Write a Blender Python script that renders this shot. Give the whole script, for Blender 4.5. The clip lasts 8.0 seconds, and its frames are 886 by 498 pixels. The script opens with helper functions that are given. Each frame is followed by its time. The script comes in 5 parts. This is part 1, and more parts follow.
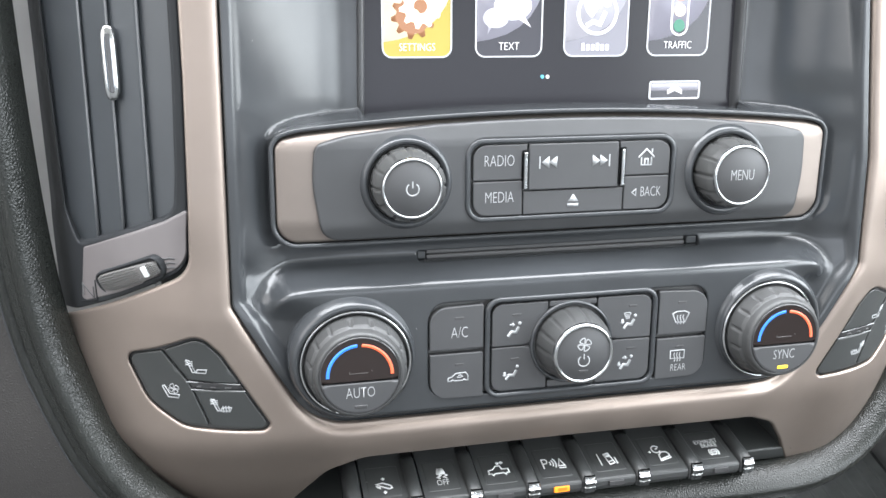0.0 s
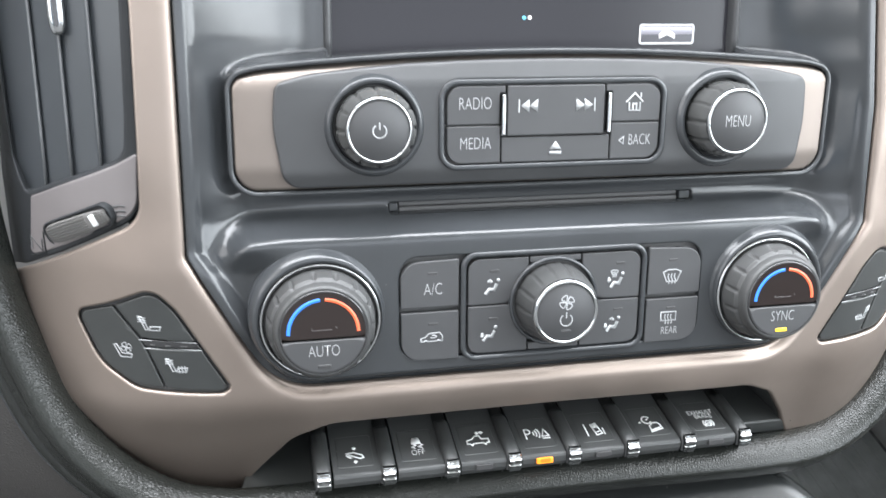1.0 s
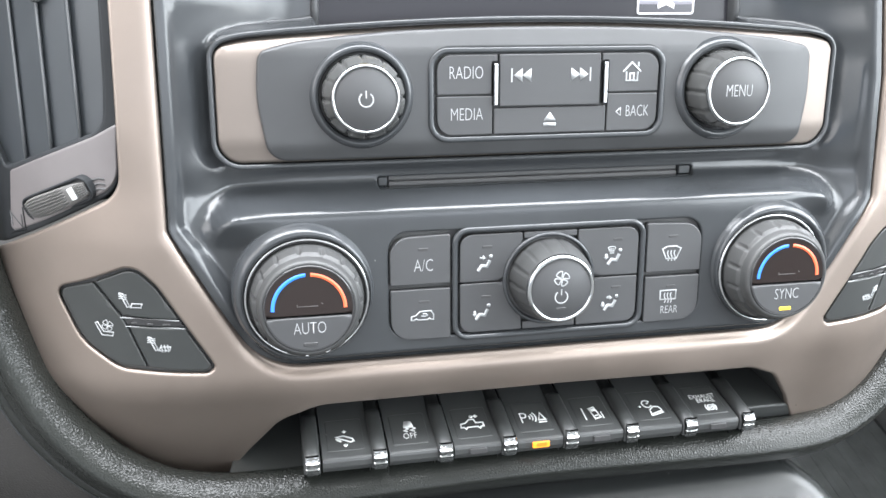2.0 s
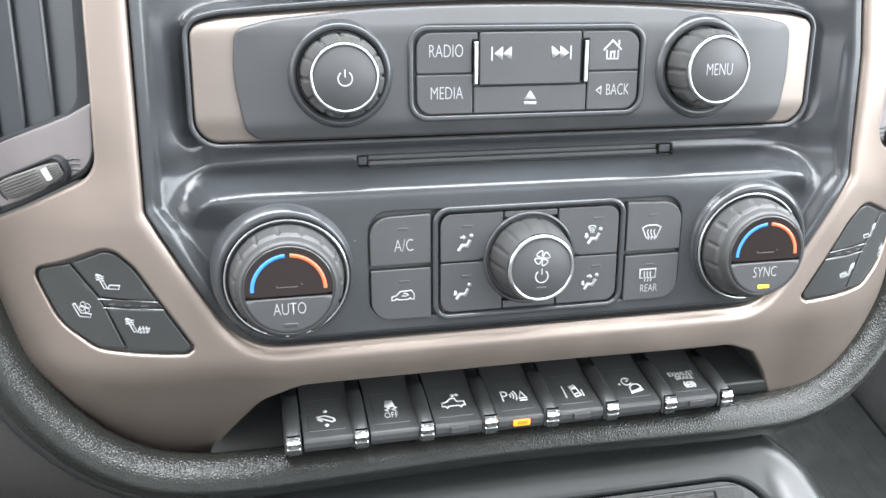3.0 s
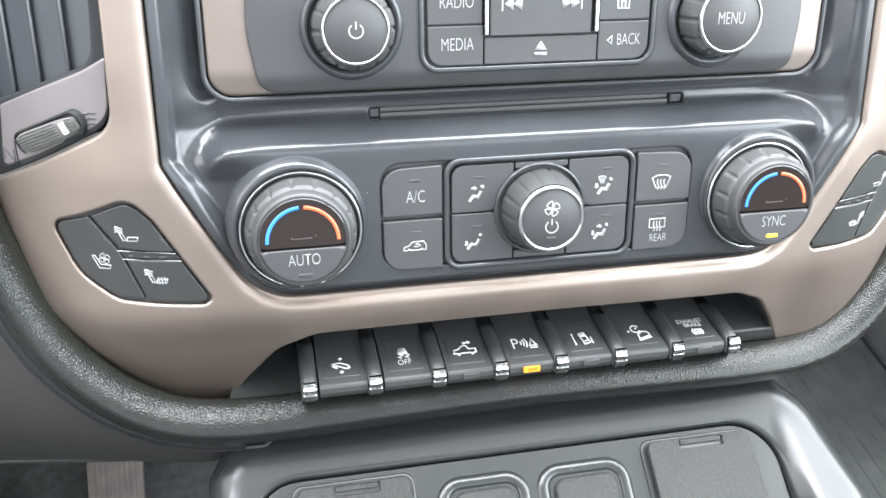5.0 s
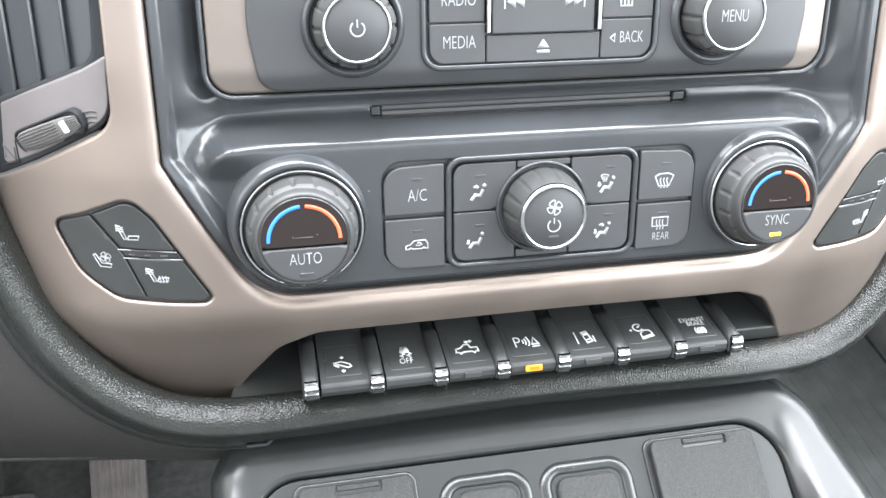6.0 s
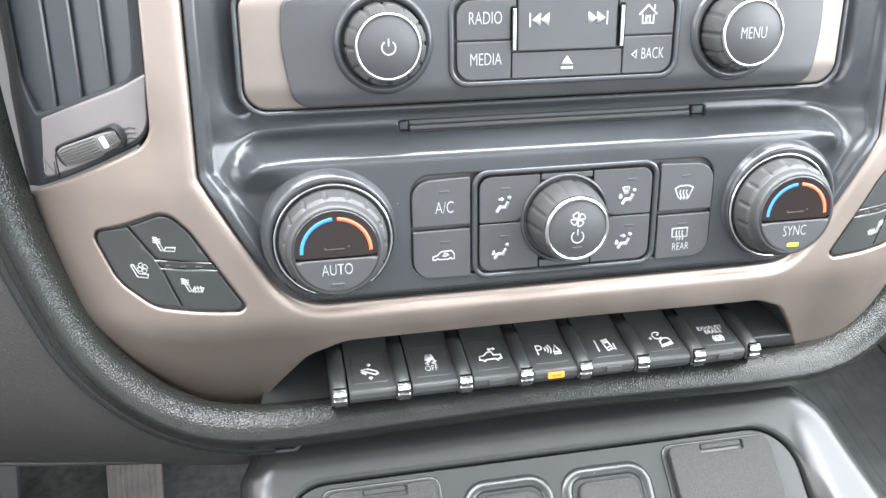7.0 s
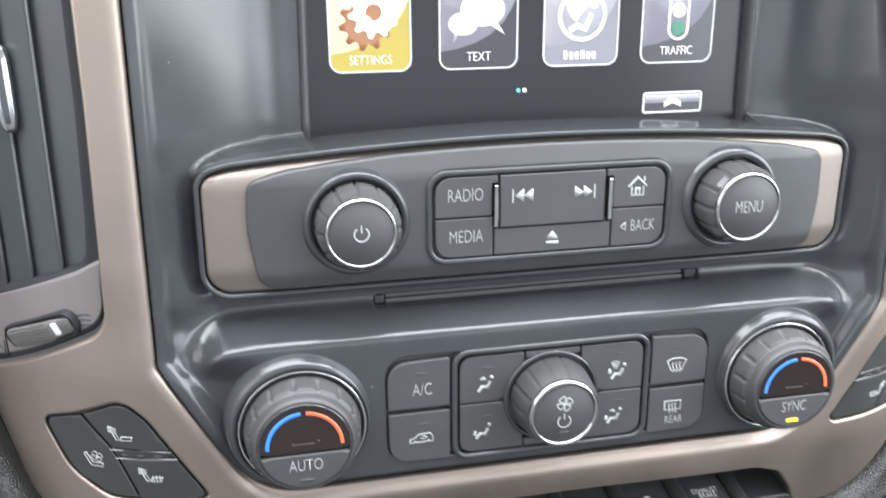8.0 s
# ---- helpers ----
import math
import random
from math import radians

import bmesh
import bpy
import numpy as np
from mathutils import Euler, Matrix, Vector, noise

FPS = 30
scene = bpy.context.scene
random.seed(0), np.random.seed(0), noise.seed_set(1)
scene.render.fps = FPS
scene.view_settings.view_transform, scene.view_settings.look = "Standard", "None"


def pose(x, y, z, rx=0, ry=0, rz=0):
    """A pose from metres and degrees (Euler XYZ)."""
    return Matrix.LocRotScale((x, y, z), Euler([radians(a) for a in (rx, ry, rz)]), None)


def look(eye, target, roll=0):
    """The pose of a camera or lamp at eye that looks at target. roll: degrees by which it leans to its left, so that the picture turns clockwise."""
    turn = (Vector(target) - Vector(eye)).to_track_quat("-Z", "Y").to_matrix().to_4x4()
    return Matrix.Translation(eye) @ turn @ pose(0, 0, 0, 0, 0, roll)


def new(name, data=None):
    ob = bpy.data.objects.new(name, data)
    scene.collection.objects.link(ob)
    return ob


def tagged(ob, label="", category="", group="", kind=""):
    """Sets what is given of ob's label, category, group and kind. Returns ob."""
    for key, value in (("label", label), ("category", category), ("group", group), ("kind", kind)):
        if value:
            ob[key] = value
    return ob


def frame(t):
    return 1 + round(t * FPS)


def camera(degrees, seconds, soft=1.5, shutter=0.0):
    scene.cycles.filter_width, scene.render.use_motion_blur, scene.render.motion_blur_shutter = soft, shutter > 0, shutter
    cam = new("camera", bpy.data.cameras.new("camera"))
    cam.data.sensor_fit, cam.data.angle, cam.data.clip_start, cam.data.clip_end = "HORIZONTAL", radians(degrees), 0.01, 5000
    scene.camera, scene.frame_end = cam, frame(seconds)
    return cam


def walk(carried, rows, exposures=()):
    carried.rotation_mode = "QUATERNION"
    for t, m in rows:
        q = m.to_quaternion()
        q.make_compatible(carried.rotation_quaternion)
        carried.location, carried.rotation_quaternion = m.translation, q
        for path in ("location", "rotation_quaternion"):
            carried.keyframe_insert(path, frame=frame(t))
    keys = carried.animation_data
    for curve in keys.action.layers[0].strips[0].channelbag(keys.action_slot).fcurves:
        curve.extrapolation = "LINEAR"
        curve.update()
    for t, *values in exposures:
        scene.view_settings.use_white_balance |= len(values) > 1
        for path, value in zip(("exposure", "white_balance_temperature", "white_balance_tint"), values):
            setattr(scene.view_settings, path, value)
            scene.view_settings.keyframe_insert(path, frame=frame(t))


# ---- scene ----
cam = camera(54.5, 8.0, 1.5, 0.35)
# The stack of controls leans back from the vertical; x right, y away, z up along it.
STACK = pose(0, 0, 0.75, -20, 0, 0)
PATH = [
    (0, (-0.1390, -0.3493, 0.1410), (0.2880, 1.5364, -0.3708), 0.06),
    (0.5, (-0.1370, -0.3496, 0.1388), (0.2858, 1.5391, -0.3652), 0.03),
    (0.8, (-0.1278, -0.3413, 0.1264), (0.2840, 1.5477, -0.3854), 0.05),
    (1, (-0.1200, -0.3328, 0.1162), (0.2879, 1.5547, -0.4044), 0.07),
    (1.5, (-0.1110, -0.3275, 0.1075), (0.2820, 1.5620, -0.4170), -0.16),
    (1.7, (-0.1110, -0.3267, 0.1044), (0.2737, 1.5666, -0.4124), -0.26),
    (2.8, (-0.1110, -0.3260, 0.1021), (0.3053, 1.5517, -0.4467), -0.06),
    (3, (-0.1100, -0.3252, 0.1041), (0.3142, 1.5442, -0.4664), -0.07),
    (3.5, (-0.1110, -0.3249, 0.1031), (0.3081, 1.5426, -0.4774), -0.13),
    (4, (-0.1080, -0.3288, 0.1081), (0.2910, 1.5231, -0.5332), -0.46),
    (4.5, (-0.1090, -0.3297, 0.1077), (0.2700, 1.5127, -0.5720), -0.61),
    (4.7, (-0.1100, -0.3296, 0.1078), (0.2751, 1.5088, -0.5791), -0.52),
    (5.8, (-0.1110, -0.3280, 0.1073), (0.2777, 1.5070, -0.5867), -0.61),
    (6, (-0.1100, -0.3278, 0.1084), (0.2709, 1.5067, -0.5911), -0.61),
    (6.5, (-0.1160, -0.3320, 0.1111), (0.2599, 1.5062, -0.5815), -0.71),
    (7, (-0.1200, -0.3343, 0.1146), (0.2481, 1.5062, -0.5759), -0.80),
    (7.3, (-0.1140, -0.3341, 0.1206), (0.2751, 1.5071, -0.5566), -0.54),
    (7.5, (-0.1070, -0.3256, 0.1316), (0.2910, 1.5206, -0.5265), -0.50),
    (7.7, (-0.0990, -0.3142, 0.1533), (0.3001, 1.5399, -0.4816), -0.49),
    (7.8, (-0.1010, -0.3069, 0.1577), (0.3007, 1.5470, -0.4761), -0.48),
    (8, (-0.1070, -0.2964, 0.1624), (0.2911, 1.5641, -0.4539), -0.47),
]
walk(cam, [(t, STACK @ look(eye, target, roll)) for t, eye, target, roll in PATH], [(0.0, 0.17), (0.6, 0.17), (1.0, 0.20), (1.5, 0.46), (3.0, 0.44), (3.5, 0.45), (4.0, 0.62), (4.5, 0.69), (6.5, 0.72), (7.0, 0.75), (7.5, 0.75), (7.7, 0.45), (8.0, -0.02)])

# ---- daylight ----
world = bpy.data.worlds.new("world")
scene.world = world
world.use_nodes = True
wn = world.node_tree.nodes
sky = wn.new("ShaderNodeTexSky")
sky.sky_type, sky.sun_disc, sky.sun_elevation, sky.sun_rotation = "NISHITA", False, radians(50), radians(120)
world.node_tree.links.new(sky.outputs[0], wn["Background"].inputs[0])
wn["Background"].inputs[1].default_value = 0.1


def window_light(name, eye, target, w, h, watts, colour=(0.94, 0.965, 1.01)):
    lamp = bpy.data.lights.new(name, "AREA")
    lamp.shape, lamp.size, lamp.size_y, lamp.energy, lamp.color = "RECTANGLE", w, h, watts, colour
    ob = new(name, lamp)
    ob.matrix_world = look(eye, target)
    return ob


window_light("windscreen_daylight", (0.0, 0.30, 1.41), (0.0, -0.12, 0.55), 1.40, 0.95, 70)
window_light("passenger_window_daylight", (0.79, -0.20, 1.22), (0.0, -0.2, 1.16), 0.85, 0.66, 19, (0.925, 0.975, 1.01))
window_light("driver_window_daylight", (-0.79, -0.30, 1.25), (0.0, -0.2, 1.0), 0.85, 0.60, 6.5, (1.0, 0.97, 0.95))
# Two unseen lamps behind the viewer, added as frontal fill and for highlights.
window_light("rear_fill_light", (0.0, -1.42, 1.36), (0.0, 0.0, 0.95), 1.3, 0.40, 4.5)
window_light("rear_side_fill_light", (0.79, -0.98, 1.24), (0.0, -0.9, 1.16), 0.60, 0.46, 7, (0.92, 0.98, 1.02))


# ---- materials ----
def material(name, colour, rough=0.5, metal=0.0, var=0.0, var_scale=60.0, bump=0.0, bump_scale=900.0, rough_var=0.0,
             cells=False, emit=None, emit_strength=0.0, coat=0.0, spec=0.5, brushed=False, dust=0.0):
    m = bpy.data.materials.new(name)
    m.use_nodes = True
    n, l = m.node_tree.nodes, m.node_tree.links
    b = n["Principled BSDF"]
    b.inputs["Base Color"].default_value = (*colour, 1)
    b.inputs["Roughness"].default_value, b.inputs["Metallic"].default_value = rough, metal
    b.inputs["Coat Weight"].default_value, b.inputs["Specular IOR Level"].default_value = coat, spec
    tc = n.new("ShaderNodeTexCoord")
    if var > 0:
        t = n.new("ShaderNodeTexNoise")
        t.inputs["Scale"].default_value, t.inputs["Detail"].default_value = var_scale, 6
        l.new(tc.outputs["Object"], t.inputs["Vector"])
        ramp = n.new("ShaderNodeMapRange")
        ramp.inputs["From Min"].default_value, ramp.inputs["From Max"].default_value = 0.3, 0.7
        ramp.inputs["To Min"].default_value, ramp.inputs["To Max"].default_value = 1 - var, 1 + var
        l.new(t.outputs["Fac"], ramp.inputs["Value"])
        mul = n.new("ShaderNodeVectorMath")
        mul.operation = "SCALE"
        mul.inputs[0].default_value = colour
        l.new(ramp.outputs[0], mul.inputs["Scale"])
        l.new(mul.outputs[0], b.inputs["Base Color"])
    if rough_var > 0:
        t = n.new("ShaderNodeTexNoise")
        t.inputs["Scale"].default_value, t.inputs["Detail"].default_value = 45, 8
        l.new(tc.outputs["Object"], t.inputs["Vector"])
        ramp = n.new("ShaderNodeMapRange")
        ramp.inputs["From Min"].default_value, ramp.inputs["From Max"].default_value = 0.3, 0.7
        ramp.inputs["To Min"].default_value, ramp.inputs["To Max"].default_value = rough - rough_var, rough + rough_var
        l.new(t.outputs["Fac"], ramp.inputs["Value"])
        l.new(ramp.outputs[0], b.inputs["Roughness"])
    if bump > 0:
        if cells:
            t = n.new("ShaderNodeTexVoronoi")
            t.feature = "DISTANCE_TO_EDGE"
        else:
            t = n.new("ShaderNodeTexNoise")
            t.inputs["Detail"].default_value = 3
        t.inputs["Scale"].default_value = bump_scale
        if brushed:
            mp = n.new("ShaderNodeMapping")
            mp.inputs["Scale"].default_value = (0.04, 1, 1)
            l.new(tc.outputs["Object"], mp.inputs["Vector"])
            l.new(mp.outputs[0], t.inputs["Vector"])
        else:
            l.new(tc.outputs["Object"], t.inputs["Vector"])
        bp = n.new("ShaderNodeBump")
        bp.inputs["Strength"].default_value, bp.inputs["Distance"].default_value = min(1.0, bump), 0.0003 * max(1.0, bump)
        l.new(t.outputs[0], bp.inputs["Height"])
        l.new(bp.outputs[0], b.inputs["Normal"])
    if dust > 0:
        t = n.new("ShaderNodeTexVoronoi")
        t.inputs["Scale"].default_value = 95
        l.new(tc.outputs["Object"], t.inputs["Vector"])
        near = n.new("ShaderNodeMath")
        near.operation = "LESS_THAN"
        near.inputs[1].default_value = 0.020
        l.new(t.outputs["Distance"], near.inputs[0])
        sep = n.new("ShaderNodeSeparateColor")
        l.new(t.outputs["Color"], sep.inputs[0])
        rare = n.new("ShaderNodeMath")
        rare.operation = "LESS_THAN"
        rare.inputs[1].default_value = dust
        l.new(sep.outputs[0], rare.inputs[0])
        both = n.new("ShaderNodeMath")
        both.operation = "MULTIPLY"
        l.new(near.outputs[0], both.inputs[0])
        l.new(rare.outputs[0], both.inputs[1])
        mix = n.new("ShaderNodeMix")
        mix.data_type = "RGBA"
        l.new(both.outputs[0], mix.inputs["Factor"])
        if b.inputs["Base Color"].links:
            l.new(b.inputs["Base Color"].links[0].from_socket, mix.inputs[6])
        else:
            mix.inputs[6].default_value = (*colour, 1)
        mix.inputs[7].default_value = (0.35, 0.35, 0.34, 1)
        l.new(mix.outputs[2], b.inputs["Base Color"])
    if emit:
        b.inputs["Emission Color"].default_value = (*emit, 1)
        b.inputs["Emission Strength"].default_value = emit_strength
    return m


M_BEZEL = material("charcoal_moulded_plastic", (0.037, 0.040, 0.043), 0.165, var=0.10, var_scale=30, bump=0.10, bump_scale=2600, rough_var=0.05, dust=0.25)
M_FACE = material("charcoal_satin_plastic", (0.044, 0.0455, 0.0475), 0.42, var=0.08, var_scale=40, bump=0.10, bump_scale=3000, rough_var=0.04, dust=0.25)
M_BUTTON = material("soft_touch_button_plastic", (0.046, 0.047, 0.049), 0.52, var=0.06, var_scale=50, bump=0.10, bump_scale=3500, dust=0.25)
# Lifted well above black: veiling haze over dark gaps is put into the colour.
M_GAP = material("hazed_gap_plastic", (0.070, 0.070, 0.071), 0.6)
M_TRIM = material("champagne_satin_metallic_paint", (0.310, 0.260, 0.227), 0.45, metal=0.85, var=0.05, var_scale=25, bump=0.06, bump_scale=3500, rough_var=0.05)
M_BRUSHED = material("champagne_brushed_metal", (0.238, 0.206, 0.184), 0.52, metal=0.85, var=0.05, var_scale=30, bump=0.08, bump_scale=2500, brushed=True)
M_CHROME = material("bright_chrome", (0.46, 0.47, 0.475), 0.15, metal=1.0, rough_var=0.04)
M_SATIN = material("satin_chrome", (0.50, 0.505, 0.51), 0.20, metal=1.0)
M_KNOB = material("knob_rubberised_plastic", (0.044, 0.045, 0.045), 0.46, var=0.08, var_scale=80, bump=0.15, bump_scale=2500)
M_GLOSS = material("gloss_black_plastic", (0.028, 0.028, 0.029), 0.10, coat=0.3)
M_KEY = material("black_key_plastic", (0.046, 0.048, 0.048), 0.36, var=0.08, var_scale=60, bump=0.10, bump_scale=2500, dust=0.25)
M_DIVIDER = material("glossy_divider_plastic", (0.040, 0.042, 0.042), 0.42, var=0.08, var_scale=60, bump=0.06, bump_scale=2500)
M_GRAIN = material("grained_black_vinyl", (0.014, 0.0155, 0.014), 0.24, var=0.12, var_scale=40, bump=0.9, bump_scale=720, cells=True, spec=0.34)
M_LOWER = material("grained_lower_dash_vinyl", (0.027, 0.0255, 0.024), 0.44, var=0.12, var_scale=25, bump=1.2, bump_scale=700, cells=True)
M_SWITCH = material("black_switch_plastic", (0.032, 0.0345, 0.034), 0.42, var=0.08, var_scale=60, bump=0.10, bump_scale=2500, dust=0.25)
M_CONSOLE = material("console_moulded_plastic", (0.021, 0.0230, 0.0230), 0.21, spec=0.5, var=0.05, var_scale=30, bump=0.15, bump_scale=2400, dust=0.25)
M_LID = material("stippled_lid_plastic", (0.021, 0.022, 0.021), 0.50, var=0.45, var_scale=1100, bump=2.2, bump_scale=1900)
M_VENT = material("vent_black_plastic", (0.022, 0.024, 0.026), 0.60, spec=0.22, var=0.08, var_scale=40, bump=0.08, bump_scale=2500)
M_VANE = material("slate_vane_plastic", (0.043, 0.048, 0.053), 0.42, var=0.06, var_scale=40, bump=0.06, bump_scale=2500)
M_VANEEDGE = material("vane_edge_plastic", (0.12, 0.125, 0.13), 0.28)
M_WHEEL = material("knurled_wheel_plastic", (0.13, 0.127, 0.122), 0.38)
M_VENTPANEL = material("vent_frame_grey_plastic", (0.146, 0.134, 0.134), 0.42, var=0.08, var_scale=40, bump=0.12, bump_scale=2500)
M_WHITE = material("white_printed_legend", (0.33, 0.34, 0.345), 0.5)
M_GRIP = material("glossy_dark_grip_plastic", (0.060, 0.061, 0.060), 0.13, var=0.08, var_scale=80)
M_TIP = material("mottled_chrome", (0.38, 0.39, 0.39), 0.14, metal=1.0, bump=1.6, bump_scale=420, rough_var=0.06)
M_KEYMARK = material("bright_white_key_mark", (0.72, 0.74, 0.74), 0.5)
M_LED_OFF = material("unlit_indicator_window", (0.042, 0.042, 0.043), 0.35)
M_AMBER = material("lit_amber_indicator", (0.5, 0.2, 0.02), 0.3, emit=(1.0, 0.26, 0.01), emit_strength=1.1)
M_CORE = material("lit_orange_core", (0.5, 0.12, 0.01), 0.3, emit=(0.85, 0.13, 0.01), emit_strength=0.9)
M_YELLOW = material("lit_yellow_indicator", (0.8, 0.6, 0.02), 0.4, emit=(1.0, 0.70, 0.04), emit_strength=1.4)
M_BLUE = material("lit_blue_arc", (0.03, 0.12, 0.4), 0.4, emit=(0.02, 0.22, 1.0), emit_strength=1.0)
M_RED = material("lit_red_arc", (0.4, 0.08, 0.04), 0.4, emit=(1.0, 0.16, 0.06), emit_strength=0.9)
M_DISPLAY = material("small_dark_display", (0.020, 0.015, 0.014), 0.10, spec=0.3)
M_SEGMENT = material("faint_display_segment", (0.075, 0.068, 0.066), 0.3)
M_GLASS = material("dark_touchscreen_glass", (0.014, 0.014, 0.017), 0.24, emit=(0.10, 0.10, 0.12), emit_strength=0.12, spec=0.3)
M_PEDAL = material("worn_pedal_rubber", (0.14, 0.125, 0.12), 0.7, var=0.2, var_scale=60, bump=0.4, bump_scale=900)
M_DARK = material("dark_carpet", (0.060, 0.062, 0.060), 0.9, var=0.3, var_scale=90, bump=1.0, bump_scale=1200)
# Black rubber raised to grey; the haze over the footwell is in this colour.
M_MAT = material("hazed_mat_rubber", (0.17, 0.178, 0.175), 0.7, var=0.15, var_scale=30, bump=0.4, bump_scale=700)
M_SHELL = material("cab_lining_fabric", (0.60, 0.60, 0.58), 0.9, var=0.1, var_scale=30, bump=0.3, bump_scale=800)
M_SEATWALL = material("grey_cab_lining", (0.32, 0.32, 0.315), 0.8, var=0.1, var_scale=30, bump=0.3, bump_scale=800)


def lit(name, colour, strength=0.6):
    return material(name, tuple(c * 0.6 for c in colour), 0.25, emit=colour, emit_strength=strength)


from mathutils import geometry


# ---- shaping tools, in millimetres on a plane: u right, v up, w out towards the viewer ----
ORIGIN = {}


def plane(x, y, z, tilt=0.0, roll=0.0):
    """The plane at (x, y, z) mm of the stack; tilt: degrees by which its top leans away; roll: turn in its own plane."""
    s, c = math.sin(radians(tilt)), math.cos(radians(tilt))
    m = Matrix(((1, 0, 0, x), (0, s, -c, y), (0, c, s, z), (0, 0, 0, 1)))
    return m @ Matrix.Rotation(radians(roll), 4, "Z")


FRONT = plane(0, 0, 0)


def thing(name, x, y, z, label, category, group="", kind=""):
    ob = new(name)
    ob.empty_display_size = 0.01
    ob.matrix_world = STACK @ Matrix.Translation((x * 0.001, y * 0.001, z * 0.001))
    ORIGIN[ob] = Vector((x, y, z))
    return tagged(ob, label, category, group, kind)


RAISE = [0.0]  # millimetres by which the parts that follow sit higher on the stack


def part(name, bm, mat, parent, label="", m=FRONT, smooth=True):
    o = ORIGIN[parent]
    bmesh.ops.transform(bm, matrix=Matrix.Scale(0.001, 4) @ Matrix.Translation(Vector((0, 0, RAISE[0])) - o) @ m, verts=bm.verts)
    me = bpy.data.meshes.new(name)
    bm.to_mesh(me)
    bm.free()
    me.materials.append(mat)
    if smooth:
        me.polygons.foreach_set("use_smooth", [True] * len(me.polygons))
    ob = new(name, me)
    ob.parent = parent
    ORIGIN[ob] = o
    return tagged(ob, label)


def rounded(points, n=6):
    """A closed outline from corners (u, v, radius)."""
    out, k = [], len(points)
    for i in range(k):
        p, a, b = Vector(points[i][:2]), Vector(points[i - 1][:2]), Vector(points[(i + 1) % k][:2])
        r = points[i][2] if len(points[i]) > 2 else 0
        da, db = (a - p).normalized(), (b - p).normalized()
        ang = da.angle(db) if r else 0
        if not r or ang > 3.1:
            out.append(tuple(p))
            continue
        cut = min(r / math.tan(ang / 2), 0.49 * (a - p).length, 0.49 * (b - p).length)
        rr = cut * math.tan(ang / 2)
        mid = p + (da + db).normalized() * (rr / math.sin(ang / 2))
        p0, p1 = p + da * cut - mid, p + db * cut - mid
        turn = math.atan2(p0.x * p1.y - p0.y * p1.x, p0.dot(p1))
        for j in range(n + 1):
            t = turn * j / n
            out.append((mid.x + p0.x * math.cos(t) - p0.y * math.sin(t), mid.y + p0.x * math.sin(t) + p0.y * math.cos(t)))
    return out


def box2(u0, v0, u1, v1, r=0.0, n=5):
    return rounded([(u0, v0, r), (u1, v0, r), (u1, v1, r), (u0, v1, r)], n)


def ring2(r, n=40, u=0.0, v=0.0):
    return [(u + r * math.cos(2 * math.pi * i / n), v + r * math.sin(2 * math.pi * i / n)) for i in range(n)]


def mirror(points):
    return [(-p[0], *p[1:]) for p in reversed(points)]


def resample(loop, seg):
    out = []
    for i, a in enumerate(loop):
        b = loop[(i + 1) % len(loop)]
        k = max(1, math.ceil(math.dist(a, b) / seg))
        out += [(a[0] + (b[0] - a[0]) * j / k, a[1] + (b[1] - a[1]) * j / k) for j in range(k)]
    return out


def area2(loop):
    return 0.5 * sum(a[0] * b[1] - a[1] * b[0] for a, b in zip(loop, loop[1:] + loop[:1]))


def border_distance(p, loops):
    """The distance of points to the nearest border, and whether they lie inside."""
    best, odd = np.full(len(p), 1e9), np.zeros(len(p), bool)
    for loop in loops:
        a = np.array(loop)
        b = np.roll(a, -1, 0)
        for (ax, ay), (bx, by) in zip(a, b):
            dx, dy = bx - ax, by - ay
            t = np.clip(((p[:, 0] - ax) * dx + (p[:, 1] - ay) * dy) / (dx * dx + dy * dy + 1e-12), 0, 1)
            best = np.minimum(best, np.hypot(p[:, 0] - ax - t * dx, p[:, 1] - ay - t * dy))
            if dy:
                odd ^= ((ay > p[:, 1]) != (by > p[:, 1])) & (p[:, 0] < (p[:, 1] - ay) / dy * dx + ax)
    return best, odd


